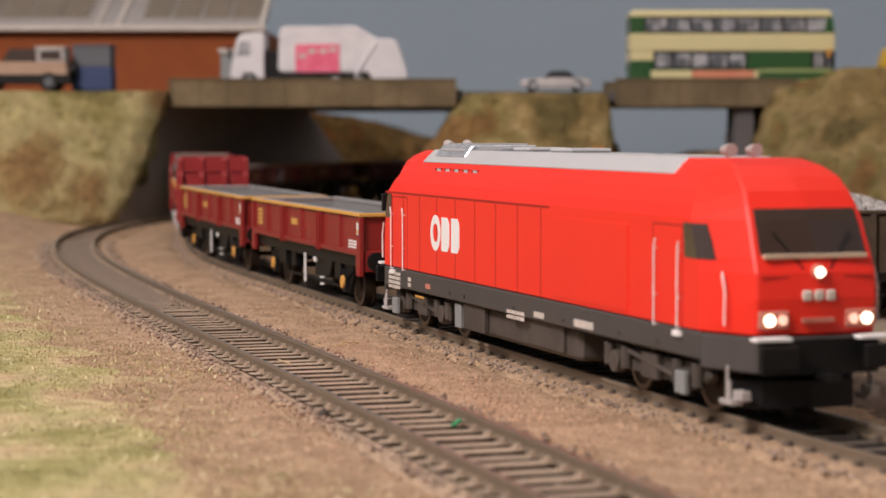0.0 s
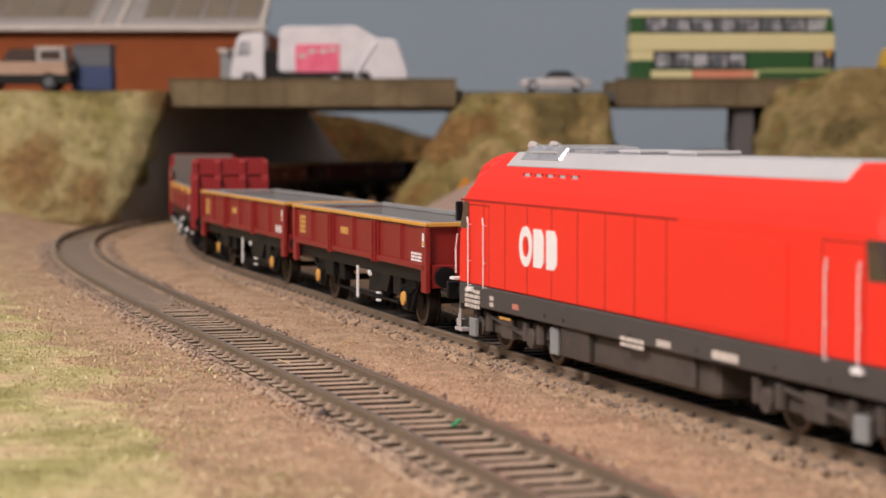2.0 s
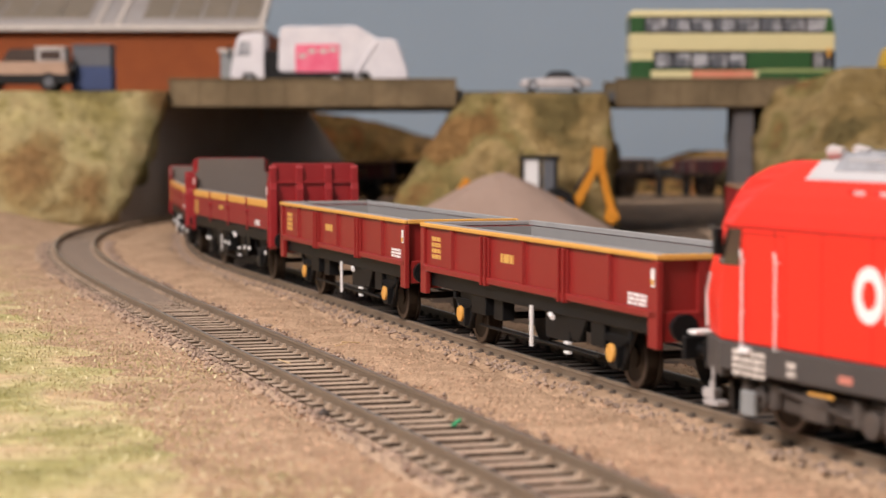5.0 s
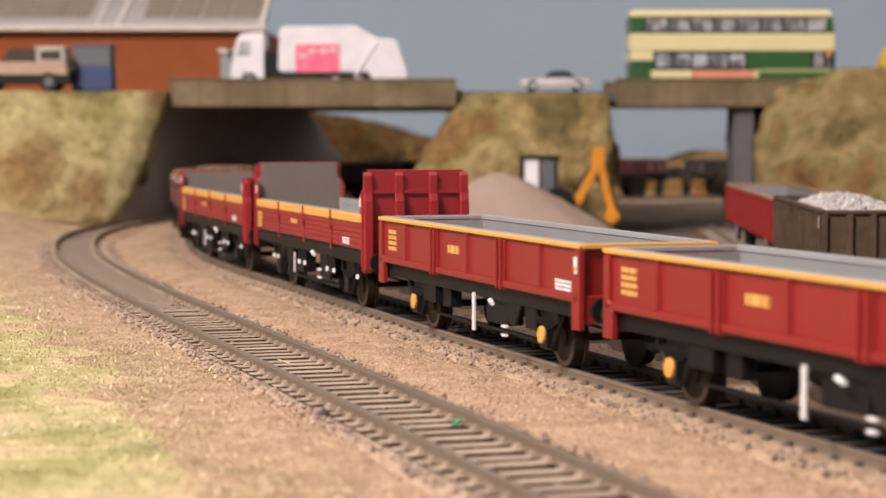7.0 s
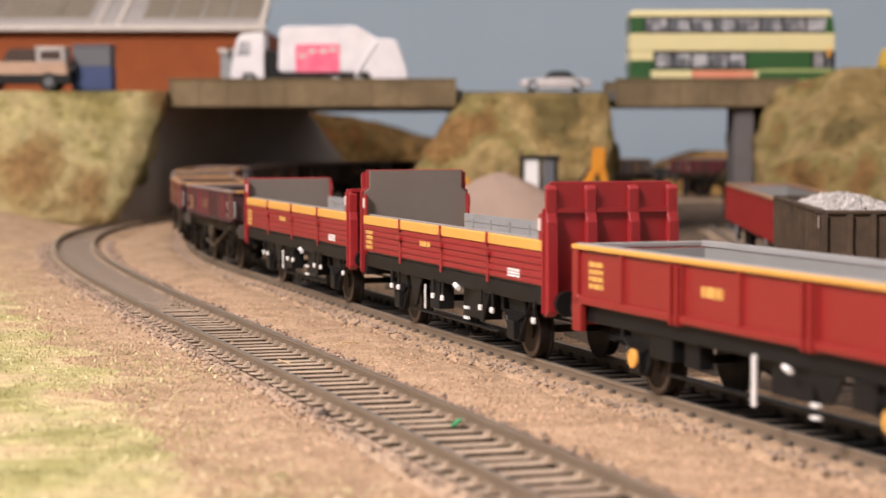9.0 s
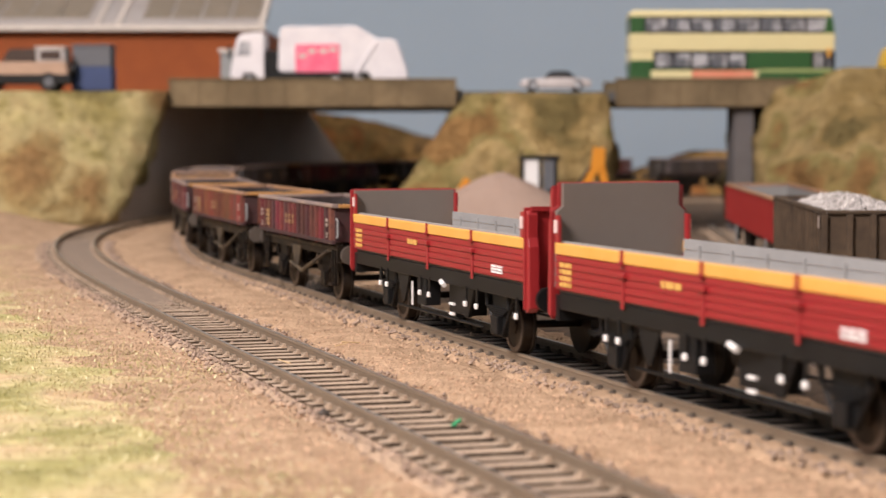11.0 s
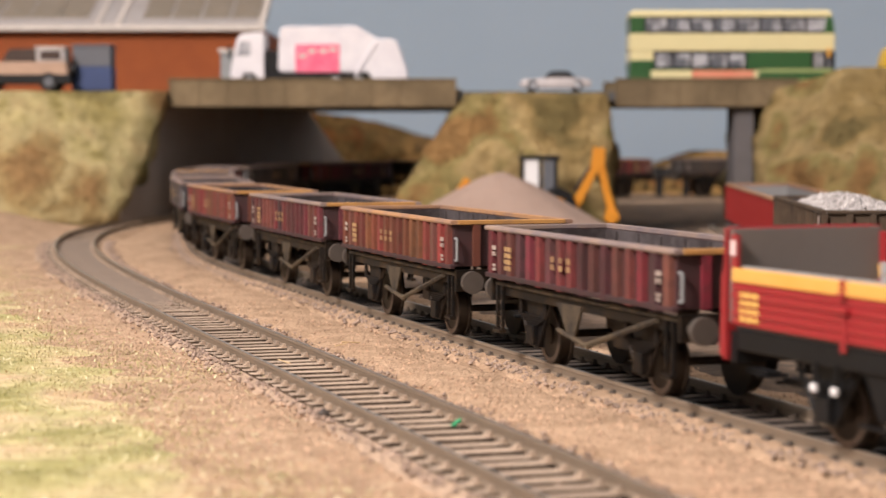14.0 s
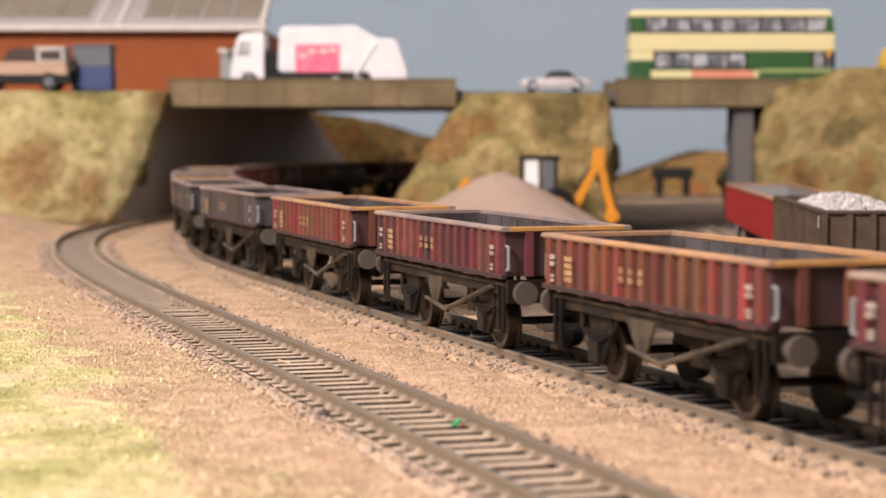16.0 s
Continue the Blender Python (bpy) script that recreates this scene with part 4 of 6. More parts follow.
    # bogies, tank and boxes
    for e in (-1, 1):
        bc = e * 68
        for dx in (-15.5, 15.5):
            wheelset(top, bc + dx, 6.0)
        for s in (-1, 1):
            bm = bmesh.new()
            prism(bm, [(bc - 24, 7.2), (bc - 20, 9.6), (bc - 8, 9.0), (bc + 8, 9.0), (bc + 20, 9.6), (bc + 24, 7.2), (bc + 20, 5.6), (bc + 9, 4.6), (bc - 9, 4.6), (bc - 20, 5.6)], "y", s * 13.4 - 0.8, s * 13.4 + 0.8)
            bf = part("bogie_frame", bm, BOGIE, top, bevel=0.3)
            for dx in (-15.5, 15.5):
                bm = bmesh.new()
                rod(bm, (bc + dx, s * 13.9, 6.0), (bc + dx, s * 16.0, 6.0), 2.2, 12)
                rod(bm, (bc + dx - 4.0, s * 14.9, 5.0), (bc + dx - 4.0, s * 14.9, 9.4), 1.25, 8)
                rod(bm, (bc + dx + 4.0, s * 14.9, 5.0), (bc + dx + 4.0, s * 14.9, 9.4), 1.25, 8)
                part("axle_box", bm, BOGIE, bf, bevel=0.15)
            bm = bmesh.new()
            box(bm, bc - 3.5, bc + 3.5, min(s * 14.2, s * 15.6), max(s * 14.2, s * 15.6), 4.4, 9.2)
            rod(bm, (bc - 10, s * 15.2, 8.6), (bc + 10, s * 15.2, 6.2), 0.6, 6)
            part("damper", bm, BOGIE, bf, bevel=0.2)
    quick("fuel_tank", BOGIE, top, (-31, 33, -14.0, 14.0, 3.6, 10.5), bevel=0.9)
    for s in (-1, 1):
        quick("tank_plate", CABG, top, (-40.5, -36.5, min(s * 14.2, s * 15.2), max(s * 14.2, s * 15.8), 4.0, 9.8), label="pale grey box", bevel=0.2)
        quick("underfloor_box", BOGIE, top, (-34, -20, min(s * 13.4, s * 15.4), max(s * 13.9, s * 15.6), 4.2, 10.5), bevel=0.3)
        quick("underfloor_box", BOGIE, top, (6, 26, min(s * 13.4, s * 15.0), max(s * 13.9, s * 15.2), 4.6, 10.5), bevel=0.3)
    quick("coupling", BLACK, top, (-112, -104, -1.2, 1.2, 8.2, 9.4))
    quick("coupling", BLACK, top, (104, 110, -1.2, 1.2, 8.2, 9.4))
    stretch = Matrix.Diagonal((1.03, 1, 1, 1))
    for ob in top.children_recursive:
        if ob.name.startswith("wheelset"):
            ob.matrix_local = pose(ob.location.x * 1.03, 0, ob.location.z)
        elif not ob.name.startswith("tyre"):
            ob.data.transform(stretch)
    return top


def open_shell(bm, x, y, z0, z1, t):
    """An open box with wall thickness t."""
    loft(bm, [[(-a, -b, z), (a, -b, z), (a, b, z), (-a, b, z)] for a, b, z in ((x, y, z0), (x, y, z1), (x - t, y - t, z1), (x - t, y - t, z0 + t))])


def running_gear(top, base, half, frame_m, wheel_r, discs=None, up=14.0, bz=14.6, buffer_m=None):
    for e in (-1, 1):
        wheelset(top, e * base, wheel_r)
        for s in (-1, 1):
            bm = bmesh.new()
            x = e * base
            prism(bm, [(x - 8, up), (x + 8, up), (x + 5, up - 3.5), (x + 2.6, 3.8), (x - 2.6, 3.8), (x - 5, up - 3.5)], "y", s * 12.6 - 0.6, s * 12.6 + 0.6)
            box(bm, x - 2.2, x + 2.2, min(s * 12.6, s * 14.6), max(s * 12.6, s * 14.6), wheel_r - 2.0, wheel_r + 2.2)
            rod(bm, (x - 7.2, s * 13.6, wheel_r + 3.9), (x - 7.2, s * 13.6, up - 0.5), 0.6, 6)
            rod(bm, (x + 7.2, s * 13.6, wheel_r + 3.9), (x + 7.2, s * 13.6, up - 0.5), 0.6, 6)
            rod(bm, (x - 2.4, s * 13.4, 4.0), (x - 10.5, s * 13.0, up - 1), 0.45, 6)
            rod(bm, (x + 2.4, s * 13.4, 4.0), (x + 10.5, s * 13.0, up - 1), 0.45, 6)
            for k in range(4):
                box(bm, x - 7.4 + k * 1.3, x + 7.4 - k * 1.3, min(s * 13, s * 14), max(s * 13, s * 14), wheel_r + 2.3 + (3 - k) * 0.5, wheel_r + 2.7 + (3 - k) * 0.5)
            g = part("axle_guard", bm, frame_m, top, bevel=0.15)
            if discs:
                bm = bmesh.new()
                rod(bm, (x, s * 14.4, wheel_r + 0.8), (x, s * 15.2, wheel_r + 0.8), 1.9, 16)
                part("axle_cover", bm, discs, g, "orange-yellow axle cover", bevel=0.15)
        for s in (-1, 1):
            bm = bmesh.new()
            rod(bm, (e * half, s * 11.4, bz), (e * (half + 3.2), s * 11.4, bz), 1.5, 12, 1.2)
            rod(bm, (e * (half + 3.2), s * 11.4, bz), (e * (half + 4.6), s * 11.4, bz), 2.7, 18)
            part("buffer", bm, buffer_m or frame_m, top)
    for e in (-1, 1):
        bm = bmesh.new()
        box(bm, min(e * (half - 2), e * (half + 6.5)), max(e * (half - 2), e * (half + 6.5)), -1.4, 1.4, 6.2, 7.4)
        rod(bm, (e * (half + 6), -3, 6.6), (e * (half + 6), 3, 6.6), 0.35, 6)
        part("coupling", bm, BLACK, top)


def build_ribbed():
    top = thing("ribbed_open_wagon", "maroon ribbed open wagon with yellow rim and grey inside, empty", "wagon", "red wagons of the train")
    H, W, Z0, Z1 = 71.6, 14.9, 16.9, 26.9
    bm = bmesh.new()
    open_shell(bm, H - 0.9, W - 0.3, Z0, Z1, 0.9)
    part("body", bm, WRED, top)
    bm = bmesh.new()
    open_shell(bm, H - 1.85, W - 1.25, Z0 + 1.0, Z1 - 0.1, 0.25)
    part("lining", bm, WGREY, top, "plain grey inside")
    for s in (-1, 1):
        quick("rim", YEL, top, (-H - 0.3, H + 0.3, min(s * (W - 0.25), s * (W + 0.7)), max(s * (W - 0.25), s * (W + 0.7)), Z1 + 0.1, Z1 + 1.1), bevel=0.2, label="yellow capping rail")
        quick("capping_top", PLANKG, top, (-H + 0.2, H - 0.2, min(s * (W - 1.5), s * (W - 0.27)), max(s * (W - 1.5), s * (W - 0.27)), Z1 + 0.02, Z1 + 1.32), label="pale grey capping", bevel=0.15)
        quick("bottom_rail", WRED, top, (-H + 0.6, H - 0.6, min(s * (W - 0.35), s * (W + 0.55)), max(s * (W - 0.35), s * (W + 0.55)), Z0 - 0.9, Z0 + 0.6), bevel=0.2)
        for x in (-48.3, 0.3, 48.3):
            bm = bmesh.new()
            prism(bm, [(x - 0.75, s * (W - 0.32)), (x - 0.55, s * (W + 0.55)), (x + 0.55, s * (W + 0.55)), (x + 0.75, s * (W - 0.32))], "z", Z0 + 0.62, Z1)
            part("side_rib", bm, WRED, top)
        for x in (-24.2, 24.2):
            bm = bmesh.new()
            box(bm, x - 2.3, x + 2.3, min(s * (W - 0.32), s * (W + 0.3)), max(s * (W - 0.32), s * (W + 0.3)), Z0 - 1.4, Z1 - 0.4)
            for q in (-1.7, 1.1):
                box(bm, x + q, x + q + 0.65, min(s * (W + 0.3), s * (W + 1.1)), max(s * (W + 0.3), s * (W + 1.1)), Z0 - 1.4, Z1 - 0.2)
            part("side_post", bm, WRED, top, bevel=0.12)
        for e in (-1, 1):
            bm = bmesh.new()
            prism(bm, [(e * (H - 4.0), 10.4), (e * (H + 0.2), 10.4), (e * (H + 0.2), Z1 - 0.1), (e * (H - 2.4), Z1 - 0.1), (e * (H - 2.4), Z0 + 1), (e * (H - 4.0), Z0 - 1)], "y", s * W - 0.55, s * W + 0.75)
            part("corner_post", bm, WRED, top, bevel=0.15)
            if e < 0:
                continue
            quick("corner_label", WHITE, top, (e * (H - 1.15) - 0.75, e * (H - 1.15) + 0.75, min(s * (W + 0.7), s * (W + 0.86)), max(s * (W + 0.7), s * (W + 0.86)), 22.0, 25.4), label="small white warning label")
            quick("corner_label_bar", YEL, top, (e * (H - 1.15) - 0.7, e * (H - 1.15) + 0.7, min(s * (W + 0.8), s * (W + 0.95)), max(s * (W + 0.8), s * (W + 0.95)), 22.4, 23.4))
        text_bars("side_emblem", top, GOLD, -15, -6, 21.0, 23.8, s * (W - 0.3), 1, 3, "yellow plain emblem bars")
        text_bars("side_lettering", top, GOLD, -65, -57.5, 19.2, 25.0, s * (W - 0.3), 4, 3)
        text_bars("load_panel", top, WHITE, 56.5, 66, 17.7, 20.2, s * (W - 0.3), 3, 3)
        quick("solebar", BLACK, top, (-H + 3, H - 3, min(s * 12.2, s * 13.6), max(s * 12.2, s * 13.6), 12.4, 16.0), bevel=0.2)
        quick("brake_lever", WHITE, top, (5.6, 6.6, min(s * 15, s * 15.5), max(s * 15, s * 15.5), 4.6, 13.4), label="white upright marker")
        for x, z in ((26, 5.0), (26, 7.0)):
            quick("brake_step", WHITE, top, (x - 1.2, x + 1.2, min(s * 14.4, s * 15.2), max(s * 14.4, s * 15.2), z, z + 0.5))
        bm = bmesh.new()
        rod(bm, (14.5, s * 14.2, 12.2), (17.6, s * 14.8, 11.7), 0.55, 8)
        part("release_valve", bm, WHITE, top)
    for e in (-1, 1):
        quick("end_rim", YEL if e > 0 else PLANKG, top, (min(e * (H - 0.5), e * (H + 0.3)), max(e * (H - 0.5), e * (H + 0.3)), -W + 0.3, W - 0.3, Z1 + 0.04, Z1 + 1.2), bevel=0.2)
        for y in (-6, 6):
            quick("end_rib", WRED, top, (min(e * (H - 0.95), e * (H + 0.1)), max(e * (H - 0.95), e * (H + 0.1)), y - 0.9, y + 0.9, Z0, Z1))
        quick("headstock", WRED, top, (min(e * (H - 2), e * (H - 0.2)), max(e * (H - 2), e * (H - 0.2)), -13.8, 13.8, 11.6, Z0 + 0.5), bevel=0.2)
    running_gear(top, 46, H - 0.4, BLACK, 6.4, YEL, 15.6, 14.6)
    bm = bmesh.new()
    rod(bm, (-14, 0, 10.2), (2, 0, 10.2), 3.6, 12)
    box(bm, -60, 60, -5, 5, 12, 16)
    box(bm, -40, -30, -13, -9, 8, 14)
    box(bm, 34, 41, -13, -9, 7.5, 14)
    box(bm, 6, 20, -12, -8, 6.6, 13)
    box(bm, -24, -16, 8, 11, 7, 13)
    box(bm, -27, -21, -12, -9, 7.5, 13)
    for s in (-1, 1):
        prism(bm, [(18, 15), (34, 15), (28, 7.6), (24, 7.6)], "y", s * 12.8 - 0.3, s * 12.8 + 0.3)
        rod(bm, (-36, s * 12, 5.4), (36, s * 12, 5.4), 0.4, 6)
    part("brake_gear", bm, BLACK, top, bevel=0.15)
    return top


def build_dropside(high, label):
    top = thing("dropside_wagon", label, "wagon", "red wagons of the train")
    H, W, Z0, Z1 = 69.2, 15.0, 17.9, 27.6
    quick("wagon_floor", WBROWN, top, (-H + 0.5, H - 0.5, -14.0, 14.0, 17.0, 18.3))
    for s in (-1, 1):
        bm = bmesh.new()
        n, lo = 5, Z0 + 0.1
        h = (Z1 - 2.35 - lo) / n
        box(bm, -H + 0.5, H - 0.5, min(s * (W - 0.8), s * (W - 0.2)), max(s * (W - 0.8), s * (W - 0.2)), lo, Z1 - 2.35)
        panel = part("drop_side", bm, WRED2, top)
        for k in range(n):
            d = 0.12 if k % 2 else 0.0
            quick("plank", WRED2, panel, (-H + 0.4, H - 0.4, min(s * (W - 0.19), s * (W + d)), max(s * (W - 0.19), s * (W + d)), lo + k * h + 0.14, lo + (k + 1) * h - 0.12), bevel=0.08)
        for k in range(4):
            x0 = -H + 0.4 + k * (2 * H - 0.8) / 4
            x1 = x0 + (2 * H - 0.8) / 4
            quick("top_band", YEL, top, (x0 + 0.15, x1 - 0.15, min(s * (W - 0.95), s * (W + 0.25)), max(s * (W - 0.95), s * (W + 0.25)), Z1 - 2.3, Z1 + 0.1), bevel=0.2, label="yellow-orange top plank")
            if k:
                bm = bmesh.new()
                box(bm, x0 - 0.7, x0 + 0.7, min(s * W, s * (W + 0.35)), max(s * W, s * (W + 0.35)), Z0 - 1.4, Z1 - 4)
                box(bm, x0 - 1.8, x0 + 1.8, min(s * W, s * (W + 1.0)), max(s * W, s * (W + 1.0)), 22.6, 23.7)
                part("hinge_strap", bm, WRED2, top, bevel=0.15)
                bm = bmesh.new()
                box(bm, x0 - 0.55, x0 + 0.55, min(s * (W + 0.26), s * (W + 0.55)), max(s * (W + 0.26), s * (W + 0.55)), Z1 - 2.9, Z1 + 0.35)
                rod(bm, (x0 - 0.9, s * (W + 0.6), Z1 - 2.2), (x0 + 0.9, s * (W + 0.6), Z1 - 2.2), 0.35, 6)
                part("side_latch", bm, WRED2, top)
        # pale plank lining
        bm = bmesh.new()
        for k in range(4):
            z = Z0 + 0.95 + k * 2.35
            box(bm, -H + 2.2, H - 2.2, min(s * (W - 1.5), s * (W - 0.97)), max(s * (W - 1.5), s * (W - 0.97)), z, z + 2.2)
        for k in range(9):
            x = -H + 10 + k * (2 * H - 20) / 8
            box(bm, x - 0.5, x + 0.5, min(s * (W - 1.9), s * (W - 1.5)), max(s * (W - 1.9), s * (W - 1.5)), Z0 + 0.6, Z1 - 0.6)
        part("side_lining", bm, PLANKG, top, "pale grey inside planks")
        quick("solebar", BLACK, top, (-H + 1, H - 1, min(s * 12.8, s * 14.4), max(s * 12.8, s * 14.4), 13.8, 17.4), bevel=0.2)
        text_bars("side_emblem", top, GOLD, -17, -8, 21.8, 23.6, s * (W + 0.14), 1, 3, "yellow plain emblem bars")
        text_bars("side_lettering", top, GOLD, -66, -59.5, 18.6, 24.0, s * (W + 0.14), 4, 3)
        text_bars("load_panel", top, WHITE, 48, 56, 18.8, 20.8, s * (W + 0.14), 3, 3)
        for x in (-43.5, -37.5, -8, -0.5, 28, 36, 63):
            quick("white_bracket", WHITE, top, (x - 0.65, x + 0.65, min(s * 14.3, s * 15.0), max(s * 14.3, s * 15.0), 9.5, 10.8), label="white tie-down bracket", bevel=0.15)
            quick("bracket_arm", BLACK, top, (x - 0.5, x + 0.5, min(s * 14.2, s * 14.6), max(s * 14.2, s * 14.6), 10.9, 14.4))
        bm = bmesh.new()
        rod(bm, (9.6, s * 14.7, 14.2), (13, s * 15.0, 13.5), 0.6, 8)
        part("release_valve", bm, WHITE, top)
        quick("brake_lever", WHITE, top, (-14.0, -13.5, min(s * 14.6, s * 15.0), max(s * 14.6, s * 15.0), 6.6, 12.6))
        for z in (6.6, 9.0):
            quick("brake_step", WHITE, top, (16, 19, min(s * 14.1, s * 14.7), max(s * 14.1, s * 14.7), z, z + 0.6))
    for e in (-1, 1):
        prof = [(-15.6, 12.2), (-15.6, 34.4), (-13.95, 35.2), (-13.95, 40.2), (13.95, 40.2), (13.95, 35.2), (15.6, 34.4), (15.6, 12.2)]
        inner = [(-14.6, 18.4), (-14.6, 34.1), (-13.2, 35.2), (-13.2, 40.0), (13.2, 40.0), (13.2, 35.2), (14.6, 34.1), (14.6, 18.4)]
        if not high:
            prof, inner = [(-15.6, 12.2), (-15.6, 34.4), (15.6, 34.4), (15.6, 12.2)], [(-14.6, 18.4), (-14.6, 34.2), (14.6, 34.2), (14.6, 18.4)]
        crown = 39.6 if high else 33.9
        bm = bmesh.new()
        prism(bm, prof, "x", min(e * (H + 0.95), e * (H + 1.4)), max(e * (H + 0.95), e * (H + 1.4)))
        end = part("end_wall", bm, WRED2, top, "high red steel end", bevel=0.15)
        bm = bmesh.new()
        prism(bm, inner, "x", min(e * (H - 0.35), e * (H + 0.93)), max(e * (H - 0.35), e * (H + 0.93)))
        part("end_lining", bm, WBROWN, end, "plain brown-grey inside face")
        for y in (-13.9, -4.9, 4.9, 13.9):
            bm = bmesh.new()
            prism(bm, [(e * (H + 1.42), 11.5), (e * (H + 3.6), 12.6), (e * (H + 3.2), crown - 8), (e * (H + 2.4), crown - 6), (e * (H + 2.4), crown - 1), (e * (H + 1.42), crown)], "y", y - 1.2, y + 1.2)
            part("end_stanchion", bm, WRED2, end, bevel=0.15)
        quick("end_cross_rail", WRED2, end, (min(e * (H + 1.42), e * (H + 2.2)), max(e * (H + 1.42), e * (H + 2.2)), -14.2, 14.2, 33.6, 34.6))
        for s in (-1, 1):
            quick("corner_label", PALEPK, top, (min(e * (H - 1.9), e * (H - 0.4)), max(e * (H - 1.9), e * (H - 0.4)), min(s * (W + 0.12), s * (W + 0.4)), max(s * (W + 0.12), s * (W + 0.4)), 29.8, 32.4), label="white and pink label")
            quick("corner_gusset", WRED2, top, (min(e * (H - 2.2), e * (H - 0.36)), max(e * (H - 2.2), e * (H - 0.36)), min(s * (W - 0.5), s * (W + 0.1)), max(s * (W - 0.5), s * (W + 0.1)), 27.75, 33.4))
        quick("headstock", BLACK, top, (min(e * (H - 1), e * (H + 1)), max(e * (H - 1), e * (H + 1)), -14.4, 14.4, 11.4, 16.8))
    running_gear(top, 44, H + 1.2, BLACK, 6.4, None, 15.8, 14.6)
    bm = bmesh.new()
    rod(bm, (-12, 0, 10.2), (4, 0, 10.2), 3.6, 12)
    box(bm, -60, 60, -5, 5, 12.5, 16.9)
    box(bm, -12, -5, -14, -10, 7, 14)
    box(bm, 8, 22, -12, -7, 6.6, 13.6)
    for s in (-1, 1):
        prism(bm, [(-32, 15), (-20, 15), (-25, 6.6), (-27, 6.6)], "y", s * 13.2 - 0.3, s * 13.2 + 0.3)
        prism(bm, [(18, 15), (32, 15), (26.5, 6.6), (24, 6.6)], "y", s * 13.2 - 0.3, s * 13.2 + 0.3)
        rod(bm, (-34, s * 12.4, 5.2), (34, s * 12.4, 5.2), 0.4, 6)
    part("brake_gear", bm, BLACK, top, bevel=0.15)
    return top


